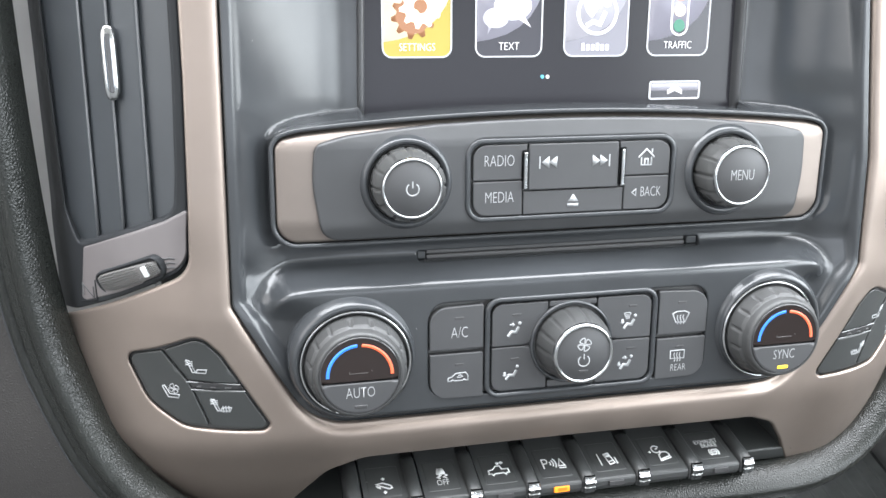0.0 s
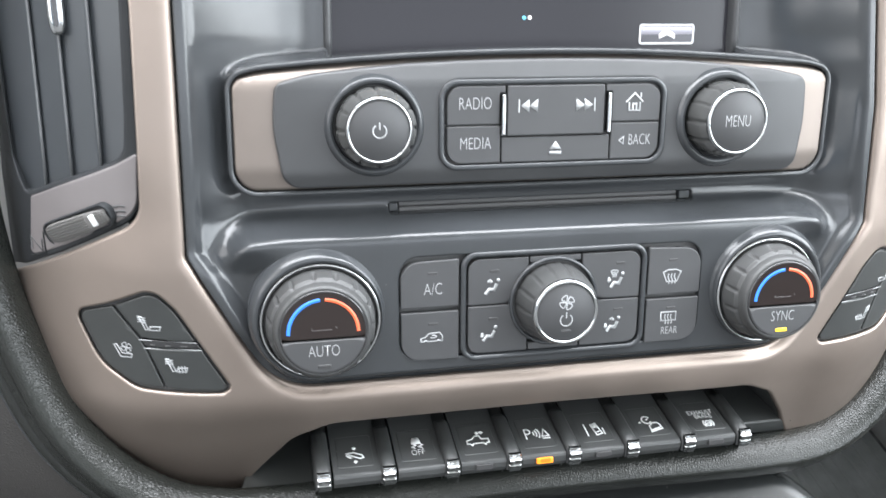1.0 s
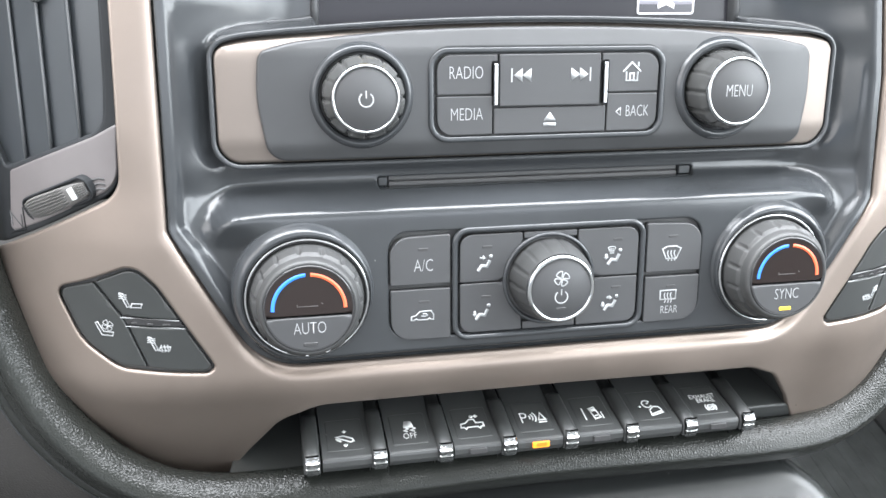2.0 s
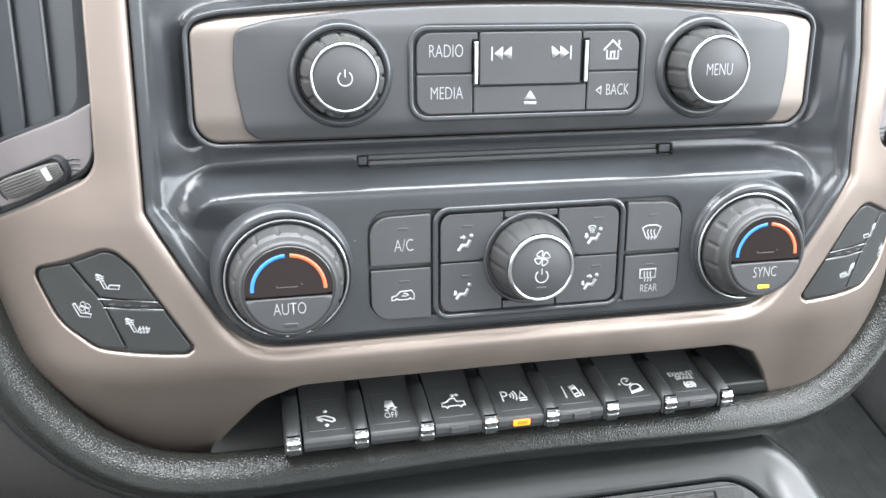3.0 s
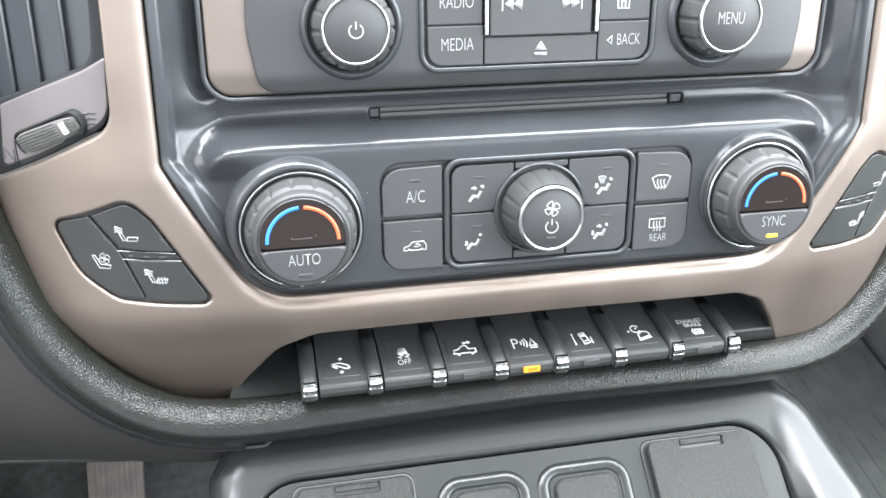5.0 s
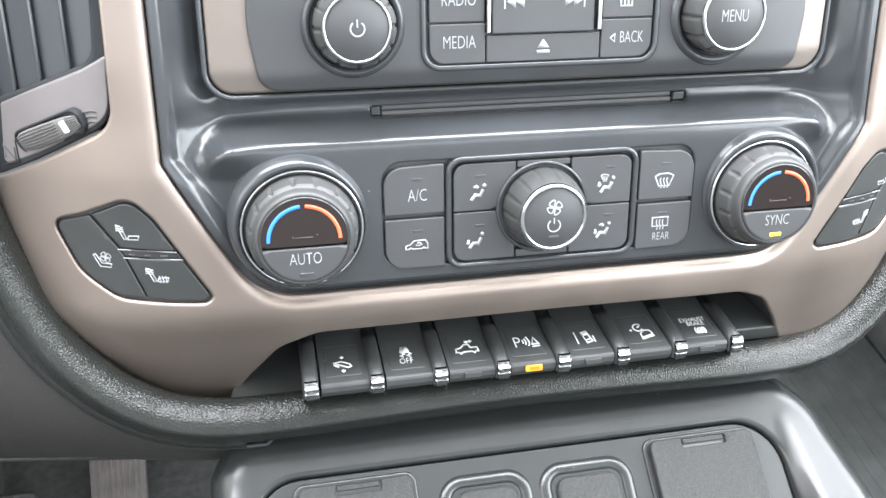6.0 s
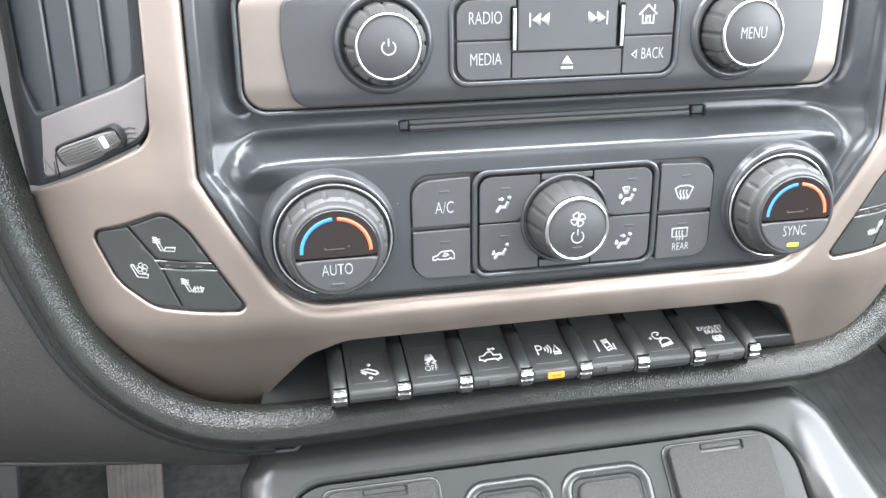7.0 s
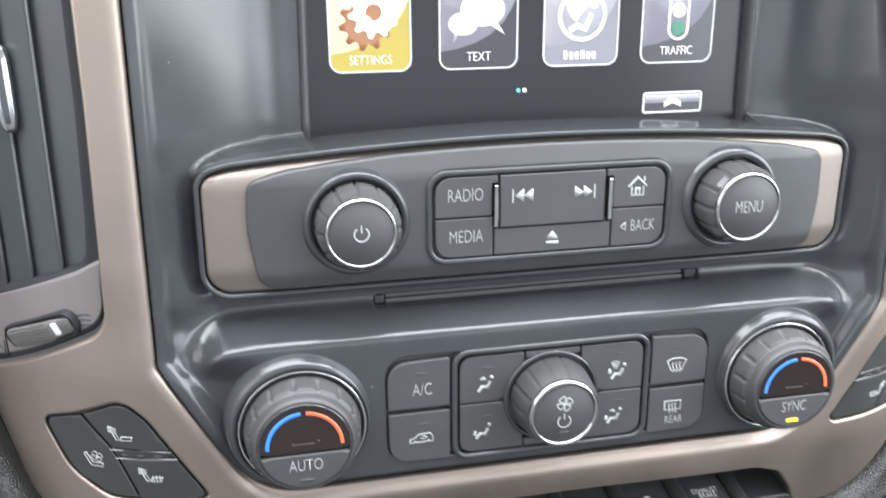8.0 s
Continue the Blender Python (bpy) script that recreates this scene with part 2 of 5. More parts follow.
def plate(outline, holes=(), height=None, step=0.0, r=0.5, depth=2.0, rings=3, seg=4.0, guides=()):
    """A moulded plate: the outline with holes cut through, its surface at height(u, v), edges rolled by r, sides going back by depth."""
    outline = outline if area2(outline) > 0 else outline[::-1]
    holes = [h if area2(h) < 0 else h[::-1] for h in holes]
    loops = [resample(lp, seg) for lp in (outline, *holes)]
    verts, edges, extra = [], [], []
    for lp in loops:
        k0, k = len(verts), len(lp)
        verts += lp
        edges += [(k0 + i, k0 + (i + 1) % k) for i in range(k)]
        for i in range(k):
            a, p, b = Vector(lp[i - 1]), Vector(lp[i]), Vector(lp[(i + 1) % k])
            d = (b - a)
            if d.length < 1e-9:
                continue
            nrm = Vector((-d.y, d.x)).normalized()
            for j in range(1, rings + 2):
                off = r * (1 - math.cos(j / rings * math.pi / 2)) if j <= rings else r * 1.25
                extra.append((p.x + nrm.x * off, p.y + nrm.y * off, off))
    if r > 0:
        e = np.array(extra)
        d, inside = border_distance(e[:, :2], loops)
        verts += [(x, y) for (x, y, o), dd, ins in zip(extra, d, inside) if ins and dd > 0.8 * o]
    if step > 0:
        us, vs = [p[0] for p in outline], [p[1] for p in outline]
        gu, gv = np.meshgrid(np.arange(min(us) + step / 2, max(us), step), np.arange(min(vs) + step / 2, max(vs), step))
        gu[::2] += step / 2
        g = np.stack([gu.ravel(), gv.ravel()], 1)
        d, inside = border_distance(g, loops)
        verts += [tuple(q) for q in g[inside & (d > max(r * 1.25, 0) + 0.35 * step)]]
    if guides:
        g = np.array([q for lp in guides for q in lp])
        d, inside = border_distance(g, loops)
        verts += [tuple(q) for q in g[inside & (d > r * 1.25 + 0.2)]]
    res = geometry.delaunay_2d_cdt([Vector(q) for q in verts], edges, [], 1, 1e-5)
    out, faces = res[0], res[2]
    p = np.array([(q.x, q.y) for q in out])
    d, _ = border_distance(p, loops)
    w = height(p[:, 0], p[:, 1]) if height else np.zeros(len(p))
    w = np.asarray(w, float) + np.zeros(len(p))
    roll = np.where(d < r, r - np.sqrt(np.maximum(0, r * r - (r - d) ** 2)), 0) if r > 0 else 0
    bm = bmesh.new()
    z = w - roll
    vs = [bm.verts.new((p[i, 0], p[i, 1], z[i])) for i in range(len(p))]
    _, keep = border_distance(np.array([p[list(f)].mean(0) for f in faces]), loops)
    for f, kept in zip(faces, keep):
        if not kept:
            continue
        tri = [out[i] for i in f]
        order = f if area2([(q.x, q.y) for q in tri]) > 0 else f[::-1]
        try:
            bm.faces.new([vs[i] for i in order])
        except ValueError:
            pass
    for v in [v for v in bm.verts if not v.link_faces]:
        bm.verts.remove(v)
    if depth > 0:
        made = {}
        for e in [e for e in bm.edges if len(e.link_faces) == 1]:
            lp = e.link_loops[0]
            a, b = lp.vert, lp.link_loop_next.vert
            for q in (a, b):
                if q not in made:
                    made[q] = bm.verts.new((q.co.x, q.co.y, q.co.z - depth))
            bm.faces.new((b, a, made[a], made[b]))
    return bm


def offset_loop(loop, d):
    """The closed loop moved outwards by d (inwards: minus)."""
    loop = loop if area2(loop) > 0 else loop[::-1]
    out = []
    for i, p in enumerate(loop):
        a, b = Vector(loop[i - 1][:2]), Vector(loop[(i + 1) % len(loop)][:2])
        e0, e1 = (Vector(p[:2]) - a), (b - Vector(p[:2]))
        if e0.length < 1e-6 or e1.length < 1e-6:
            continue
        n0, n1 = Vector((e0.y, -e0.x)).normalized(), Vector((e1.y, -e1.x)).normalized()
        m = n0 + n1
        out.append((p[0] + m.x * 2 * d / max(0.5, m.length_squared), p[1] + m.y * 2 * d / max(0.5, m.length_squared)))
    return out


def hoop(outline, width, r, depth):
    """A closed raised ring: a rounded section of the given width carried along the outline, which is its outer edge."""
    loop = resample(outline if area2(outline) > 0 else outline[::-1], 2.0)
    sec = [(0.0, -depth)] + [(r * (1 - math.cos(a)), r * (math.sin(a) - 1)) for a in (0.0, 0.4, 0.8, 1.2, math.pi / 2)]
    sec += [(width - o, w) for o, w in reversed(sec)]
    bm = bmesh.new()
    rows = [[bm.verts.new((x, y, w)) for x, y in offset_loop(loop, -o)] for o, w in sec]
    for r0, r1 in zip(rows, rows[1:]):
        for i in range(len(r0)):
            j = (i + 1) % len(r0)
            bm.faces.new((r0[i], r0[j], r1[j], r1[i]))
    bmesh.ops.recalc_face_normals(bm, faces=bm.faces)
    return bm


def lathe(profile, n=48, ribs=None):
    """A turned body about the w axis from (radius, w) pairs; ribs(angle, index) gives a change of radius."""
    bm = bmesh.new()
    rows = []
    for k, (r, w) in enumerate(profile):
        if r < 1e-6:
            rows.append([bm.verts.new((0, 0, w))] * n)
            continue
        row = []
        for i in range(n):
            a = 2 * math.pi * i / n
            rr = r + (ribs(a, k) if ribs else 0)
            row.append(bm.verts.new((rr * math.cos(a), rr * math.sin(a), w)))
        rows.append(row)
    for a, b in zip(rows, rows[1:]):
        for i in range(n):
            q = []
            for v in (a[i], a[(i + 1) % n], b[(i + 1) % n], b[i]):
                if v not in q:
                    q.append(v)
            if len(q) > 2:
                bm.faces.new(q)
    bmesh.ops.recalc_face_normals(bm, faces=bm.faces)
    return bm


def stroke_into(bm, pts, width, w0=0.0, w1=0.12, closed=False):
    """A drawn line of that width, slightly raised."""
    pts = [Vector(p) for p in pts]
    k = len(pts)
    left, right = [], []
    for i, p in enumerate(pts):
        a = pts[i - 1] if (i > 0 or closed) else p
        b = pts[(i + 1) % k] if (i < k - 1 or closed) else p
        d0, d1 = (p - a), (b - p)
        d0 = d0.normalized() if d0.length > 1e-9 else d1.normalized()
        d1 = d1.normalized() if d1.length > 1e-9 else d0
        t = d0 + d1
        t = t.normalized() if t.length > 1e-6 else d0
        nrm = Vector((-t.y, t.x))
        h = width / 2 / max(0.5, abs(nrm.dot(Vector((-d1.y, d1.x)))))
        left.append(p + nrm * h)
        right.append(p - nrm * h)
    top = [(bm.verts.new((l.x, l.y, w1)), bm.verts.new((q.x, q.y, w1))) for l, q in zip(left, right)]
    low = [(bm.verts.new((l.x, l.y, w0)), bm.verts.new((q.x, q.y, w0))) for l, q in zip(left, right)]
    for i in range(k if closed else k - 1):
        j = (i + 1) % k
        bm.faces.new((top[i][1], top[j][1], top[j][0], top[i][0]))
        bm.faces.new((top[i][0], top[j][0], low[j][0], low[i][0]))
        bm.faces.new((low[i][1], low[j][1], top[j][1], top[i][1]))


def fill_into(bm, pts, w0=0.0, w1=0.12):
    pts = pts if area2(list(pts)) > 0 else pts[::-1]
    top = [bm.verts.new((p[0], p[1], w1)) for p in pts]
    low = [bm.verts.new((p[0], p[1], w0)) for p in pts]
    f = bm.faces.new(top)
    bmesh.ops.triangulate(bm, faces=[f])
    for i in range(len(pts)):
        j = (i + 1) % len(pts)
        bm.faces.new((low[i], low[j], top[j], top[i]))


def arc2(u, v, r, a0, a1, n=12, ry=None):
    return [(u + r * math.cos(radians(a0 + (a1 - a0) * i / n)), v + (ry or r) * math.sin(radians(a0 + (a1 - a0) * i / n))) for i in range(n + 1)]


def legend(text, size, squeeze=0.82, spacing=1.0, bold=0.0):
    """Printed words in the built-in font, centred, letters of that height in mm."""
    cu = bpy.data.curves.new("legend", "FONT")
    cu.body, cu.align_x, cu.align_y, cu.size, cu.extrude, cu.space_character = text, "CENTER", "CENTER", size / 0.69, 0.05, spacing
    cu.offset, cu.resolution_u = bold - 0.022 * size, 3
    ob = new("legend", cu)
    me = ob.evaluated_get(bpy.context.evaluated_depsgraph_get()).to_mesh()
    bm = bmesh.new()
    bm.from_mesh(me)
    bpy.data.objects.remove(ob)
    bpy.data.curves.remove(cu)
    bmesh.ops.transform(bm, matrix=Matrix.Translation((0, 0, 0.07)) @ Matrix.Diagonal((squeeze, 1, 1, 1)), verts=bm.verts)
    return bm


def ease(x, a, b):
    t = np.clip((x - a) / (b - a), 0, 1)
    return t * t * (3 - 2 * t)



# ---- the moulded bezel of the centre stack ----
BEZEL_EDGE = rounded([(-146, 215), (-148, 110), (-149.5, 25, 6), (-118, -35, 26), (118, -35, 26), (152.0, 25, 6),
                      (150.2, 78, 40), (145.0, 118, 60), (141.0, 150), (133, 215)], 8)
POD_EDGE = rounded([(-146, 34.5, 14), (-123, -12, 16), (-123, -60), (123, -60), (123, -12, 16), (146, 33.5, 14)], 8)
RADIO_EDGE = rounded([(-129, 93, 9), (-129.5, 49.2, 9), (128.6, 49.2, 9), (128.6, 93, 10)] + [(u, 101.6 - 0.00040 * u * u, 60) for u in range(120, -121, -20)], 8)


def signed(u, v, loop):
    d, inside = border_distance(np.stack([u, v], 1), [loop])
    return np.where(inside, d, -d)


def bezel_height(u, v):
    ax = np.abs(u - 2 * ease(v, 95, 110))
    ax = ax + 5.5 * ease(v, 84, 122) * ease(u, 100, 128)
    lip = signed(u, v, BEZEL_EDGE)
    # the band with the disc slot, rounding up into the pod of the climate controls
    band = -18.0 - 1.8 * np.exp(-((v - 38) / 7.0) ** 2) + 10.0 * ease(ax, 122, 147)
    # a wide hollow that climbs to a small rounded brow
    # beside the knobs the face sinks to a hollow that meets the slanting lip
    slant = ease(ax, 106, 130) * (1 - ease(v, 15, 30)) * ease(v, -24, -4)
    climb = np.clip((signed(u, v, POD_EDGE) + 5.2) / (8.6 + 2.4 * ease(ax, 108, 136)), 0, 3) ** 1.7
    low = band + (-1.0 - band) * 0.5 * (climb + 1 - np.sqrt((climb - 1) ** 2 + 0.035) + 0.009)
    low = np.minimum(low, -1.0)
    low = low + (-8.0 - low) * slant
    out = -signed(u, v, RADIO_EDGE)
    # the cheeks beside screen and radio: hollow faces that rise to the lip, with a gutter round the radio
    run = np.clip((ax - 95) / 48.5, 0, 1)
    high = -36.0 + 29.0 * run ** 1.72
    floor_low = -16.5 - 3.4 * (1 - ease(v, 50, 56))
    wide = 5.2 + 3.8 * (1 - ease(v, 86, 99))
    gutter = 1 - ease(out, 0.38 * wide, wide)
    floor_w = floor_low + (np.minimum(-16.5, np.maximum(high - 0.5, -18.5)) + 16.5) * (1 - ease(v, 86, 98)) * ease(v, 46, 58)
    high = high + (floor_w - high) * gutter
    w = low + (high - low) * ease(v, 38, 66)
    edge = 1 - ease(lip, 2.6 + 0.8 * ease(v, 30, 60) + 0.4 * slant, 6.0 + 3.0 * slant)
    return w + (-5.0 + 1.5 * slant - 3.4 * (1 - ease(v, -32, 0)) - w) * edge


stack = thing("center_stack_bezel", 0, 20, 40, "dark charcoal moulded plastic centre stack surround of a dashboard", "dashboard bezel")
SCREEN_HOLE = [(-87.6, 213)] + [(u, 103.9 - 0.00040 * u * u) for u in (-90.0, -80, -60, -40, -20, 0, 20, 40, 60, 80, 97.0)] + [(94.8, 213)]
FLOW = [resample(offset_loop(RADIO_EDGE, d), 1.2) for d in (2, 3, 4, 5, 6, 7, 8, 9)] + [resample(offset_loop(POD_EDGE, d), 1.2) for d in (2.2, 1.6, 1.3, 0.9, 0.3, -0.5, -1.5, -3.0, -5.0, -7.0)]
part("bezel", plate(BEZEL_EDGE, [box2(-67.6, 36.2, 72.0, 40.4, 1.5), SCREEN_HOLE, rounded([(-66.2, -23.5, 8), (69.0, -23.5, 8), (69.0, 21.1, 8), (-66.2, 21.1, 8)])], bezel_height, 1.1, 0.8, 30.0, 3, 1.5, FLOW), M_BEZEL, stack)
part("disc_slot", plate(box2(-70, 33.5, 75, 43.0, 1.0), (), None, 0, 0.3, 1, 1), M_GAP, stack, "narrow dark disc slot", plane(0, 23.8, 0))
for x0, x1 in ((-67.2, -63.4), (66.2, 71.6)):
    part("slot_end", plate(box2(x0, 36.4, x1, 40.2, 0.7), (), None, 0, 0.5, 4, 2), M_BEZEL, stack, "", plane(0, 20.6, 0))
part("slot_flap", plate(box2(-62.8, 36.1, 65.6, 38.0, 0.5), (), None, 0, 0.4, 4, 2), M_GAP, stack, "black brush lip of the slot", plane(0, 21.5, 0))
part("slot_flap", plate(box2(-62.8, 38.4, 65.6, 40.6, 0.5), (), None, 0, 0.4, 3, 2), M_GAP, stack, "black brush lip of the slot", plane(0, 22.1, 0))
for u, side in ((-88.5, -1), (95.3, 1)):
    # a rounded ridge whose inner flank slopes down to the glass
    section = [(-1.4, -44.5), (-1.2, -40.0), (-0.8, -36.6), (-0.3, -35.3), (0.4, -34.5), (1.4, -34.5), (2.2, -35.0), (2.8, -36.4), (3.2, -40.0)]
    bm = bmesh.new()
    rows = [[bm.verts.new((u + side * (a - 0.020 * (v - 104)), v, w + drop)) for a, w in section] for v, drop in ((98.6, -2.4), (102.4, -1.2), (104.4, -0.3), (107.0, 0.0), (150.0, 0.0), (213.0, 0.0))]
    for r0, r1 in zip(rows, rows[1:]):
        for j in range(len(section) - 1):
            bm.faces.new((r0[j], r0[j + 1], r1[j + 1], r1[j]))
    bmesh.ops.recalc_face_normals(bm, faces=bm.faces)
    part("screen_ridge", bm, M_FACE, stack, "rounded ridge beside the screen")
part("radio_lip", hoop(offset_loop(RADIO_EDGE, 2.5), 2.1, 0.95, 9), M_BEZEL, stack, "thin raised lip round the radio opening", plane(0, 10.6, 0))

# ---- champagne trim frame ----
TRIM_OUTER = [
     (-161.6, 215), (-162.8, 119), (-164.4, 70), (-166.0, 40.0, 13), (-198, 24.0, 60), (-230, 8), (-228, -10, 60), (-219, -30, 60), (-203, -55, 40), (-182, -80, 40),
     (-160, -95, 30), (-139, -100, 2), (-125.5, -79, 30), (-112, -60.5, 20), (-96, -52.7, 20), (101, -52.1, 20), (116, -58.6, 14), (127, -73, 16), (138, -92, 2),
     (157, -91, 30), (178, -80, 40), (203, -53, 40), (217, -27, 60), (226, -8, 60), (230, 8), (198, 24.0, 60), (166, 40.0, 13), (164.4, 70), (162.8, 119), (161.6, 215)]
TRIM_INNER = [(133.7, 215), (141.7, 150), (145.7, 118, 60), (150.9, 78, 40), (152.7, 25, 6), (118.6, -33.5, 26), (-118.4, -33.5, 26), (-150.2, 25, 6), (-148.7, 110), (-146.7, 215)]
TRIM_EDGE = rounded(TRIM_OUTER + TRIM_INNER, 8)
SEAT_EDGE = rounded([(-197.4, 0.1, 5), (-182.4, 5.1, 60), (-163.9, 12.6, 8), (-155.4, 3.6, 20), (-135.9, -31.9, 3), (-139.4, -34.4, 3), (-173.9, -31.4, 14), (-188.4, -21.4, 20)], 8)


def trim_depth(u, v):
    ax = np.abs(u)
    fall = np.maximum(0, -36 - v)
    curl = (1 - 0.45 * ease(u, 0, 90)) * (0.018 * np.minimum(fall, 14) ** 2 + 0.50 * np.maximum(0, fall - 14))
    inner = 1 - np.clip(-signed(u, v, BEZEL_EDGE) / 5.0, 0, 1)
    inner = 1 - np.sqrt(1 - np.minimum(0.96, inner) ** 2)
    return 3.0 + 0.008 * np.maximum(0, ax - 145) ** 2 * (1 - 0.75 * ease(v, 35, 70)) + (0.075 * ease(ax, 95, 140) - 0.012) * np.maximum(0, 20 - v) + curl + 3.2 * inner


trim = thing("trim_frame", 0, 10, -45, "champagne satin painted trim frame around the centre stack", "dashboard trim")
part("frame", plate(TRIM_EDGE, [SEAT_EDGE, mirror(SEAT_EDGE)], lambda u, v: -trim_depth(u, v), 2.5, 1.2, 1.2, 4, 2.0, [resample(offset_loop(BEZEL_EDGE, d), 2.0) for d in (2.6, 3.4, 4.2, 5.0, 6.0)]), M_TRIM, trim)


# ---- symbols ----
def symbol(name, lines=(), fills=(), width=0.55, scale=(1.0, 1.0), at=(0.0, 0.0)):
    bm = bmesh.new()
    f = lambda pts: [(p[0] * scale[0] + at[0], p[1] * scale[1] + at[1]) for p in pts]
    for ln in lines:
        closed = len(ln) > 2 and math.dist(ln[0], ln[-1]) < 1e-6
        stroke_into(bm, f(ln[:-1] if closed else ln), width, closed=closed)
    for fl in fills:
        fill_into(bm, f(fl))
    return bm


def arrow(u, v, du, dv, k=1.0):
    """A short fat arrow that ends at (u, v) and points along (du, dv)."""
    nx, ny = -dv, du
    c = [(-3.0, 0.55), (-1.4, 0.55), (-1.4, 1.3), (0, 0), (-1.4, -1.3), (-1.4, -0.55), (-3.0, -0.55)]
    return [(u + k * (a * du + b * nx), v + k * (a * dv + b * ny)) for a, b in c]


FIGURE = [[(-3.6, -3.4), (-1.7, -0.9), (0.8, -1.3), (2.2, 1.7)]]
HEAD = [ring2(0.95, 12, 2.7, 3.6)]
GLASS_ARC = [(-1.9, 0.9), (-1.1, -1.1), (1.1, -1.1), (1.9, 0.9), (0.9, 1.35), (-0.9, 1.35), (-1.9, 0.9)]


def wiggle(u, v0, v1, n=8, a=0.35):
    return [(u + a * math.sin(2 * math.pi * i / n * 1.0), v0 + (v1 - v0) * i / n) for i in range(n + 1)]


def fan_blades(u, v, r, turn=35):
    """Four leaf-shaped outlines round a hub."""
    out = []
    for k in range(4):
        c, s = math.cos(radians(turn + 90 * k)), math.sin(radians(turn + 90 * k))
        leaf = [(r * (0.08 + 0.92 * math.sin(math.pi * i / 12) ** 0.8), 0.48 * r * math.sin(2 * math.pi * i / 12) - 0.12 * r * math.sin(math.pi * i / 12)) for i in range(12)]
        out.append([(u + a * c - b * s, v + a * s + b * c) for a, b in leaf + leaf[:1]])
    return out


def button(parent, name, outline, m, label="", lamp=None, lamp_mat=None, mat=None, holes=()):
    b = part(name, plate(outline, holes, None, 0, 0.4, 2.4, 3), mat or M_BUTTON, parent, label, m)
    if lamp:
        u, v = lamp
        part("indicator", plate(box2(u - 2.1, v - 0.55, u + 2.1, v + 0.55, 0.4, 3), (), None, 0, 0.15, 0.3, 1, 2.0), lamp_mat or M_LED_OFF, b,
             "", m @ Matrix.Translation((0, 0, 0.12)))
    return b


def grip_ribs(count, depth, first, last):
    def f(a, k):
        if k < first or k > last:
            return 0.0
        t = (a * count / (2 * math.pi)) % 1.0
        return -depth if t < 0.13 else 0.0
    return f


# ---- radio panel ----
radio = thing("radio_control_panel", 0, 10, 75, "charcoal radio panel with brushed champagne ends and two knobs", "radio panel")
part("frame", plate(RADIO_EDGE, (), lambda u, v: -9.2 - 0.006 * np.maximum(0, np.abs(u) - 112) ** 2 - 0.30 * np.maximum(0, v - 90) - 0.8 * np.maximum(0, v - 99.2 + 0.0004 * u * u) - 0.22 * np.maximum(0, 58 - v), 2.5, 1.2, 20.0, 3, 2.0), M_BRUSHED, radio, "brushed champagne metal frame")
FACE_EDGE = rounded([(-112.8, 91.4, 5), (-114.4, 75, 60), (-110.4, 50.0, 8), (114.6, 50.0, 6), (117.6, 72, 60), (116.6, 91.4, 6)]
                    + [(u, 100.1 - 0.00040 * u * u - 1.2 * max(0, abs(u) - 60) / 40, 60) for u in range(100, -101, -20)], 6)
part("face", plate(FACE_EDGE, [ring2(16.8, 36, -74.5, 75.2), ring2(16.8, 36, 75.8, 75.2), box2(-47.2, 57.6, 48.8, 92.0, 7)],
                   lambda u, v: -6.6 - 0.0036 * np.maximum(0, np.abs(u) - 96) ** 2 - 0.44 * np.maximum(0, v - 91) - 2.2 * (1 - ease(v, 49, 57)), 2.0, 1.0, 6.0, 3, 3.0), M_FACE, radio, "satin charcoal face plate")
RAISE[0] = -0.9
SURROUND = box2(-48.6, 56.4, 50.2, 93.2, 8, 8)
part("button_surround", hoop(SURROUND, 2.3, 0.9, 3), M_BEZEL, radio, "raised rounded ring round the buttons", plane(0, 5.6, 0))
part("button_well", plate(box2(-47.4, 57.4, 49.0, 92.2, 7), (), None, 0, 0.2, 1, 1), M_GAP, radio, "", plane(0, 8.4, 0))
RB = plane(0, 5.8, 0)
b = button(radio, "radio_button", rounded([(-45.2, 75.0, 0.6), (-23.3, 75.0, 0.6), (-23.3, 87.6, 0.3), (-20.9, 87.6, 0.3), (-20.9, 90.4, 0.6), (-45.2, 90.4, 6)]), RB)
part("legend", legend("RADIO", 4.9, 0.64), M_WHITE, b, "", plane(-33.6, 5.75, 83.3))
b = button(radio, "media_button", rounded([(-45.2, 59.2, 6), (-22.9, 59.2, 0.6), (-22.9, 74.4, 0.6), (-45.2, 74.4, 0.6)]), RB)
part("legend", legend("MEDIA", 4.9, 0.64), M_WHITE, b, "", plane(-33.4, 5.75, 67.2))
b = button(radio, "seek_button", box2(-20.2, 70.2, 21.6, 90.4, 0.6), plane(0, 5.2, 0))
S0 = plane(0, 5.15, 0)
part("symbol", symbol("s", [[(-15.4, 79.6), (-15.4, 85.0)]], [[(-14.6, 82.3), (-11.0, 84.9), (-11.0, 79.7)], [(-11.0, 82.3), (-7.4, 84.9), (-7.4, 79.7)]], 0.6), M_WHITE, b, "", S0)
part("symbol", symbol("s", [[(17.2, 79.6), (17.2, 85.0)]], [[(16.4, 82.3), (12.8, 84.9), (12.8, 79.7)], [(12.8, 82.3), (9.2, 84.9), (9.2, 79.7)]], 0.6), M_WHITE, b, "", S0)
b = button(radio, "eject_button", box2(-22.3, 59.2, 24.6, 69.6, 0.6), RB)
part("symbol", symbol("s", [], [[(-1.7, 64.2), (3.5, 64.2), (0.9, 67.6)], [(-1.7, 62.0), (3.5, 62.0), (3.5, 63.3), (-1.7, 63.3)]]), M_WHITE, b, "", plane(0, 5.75, 0))
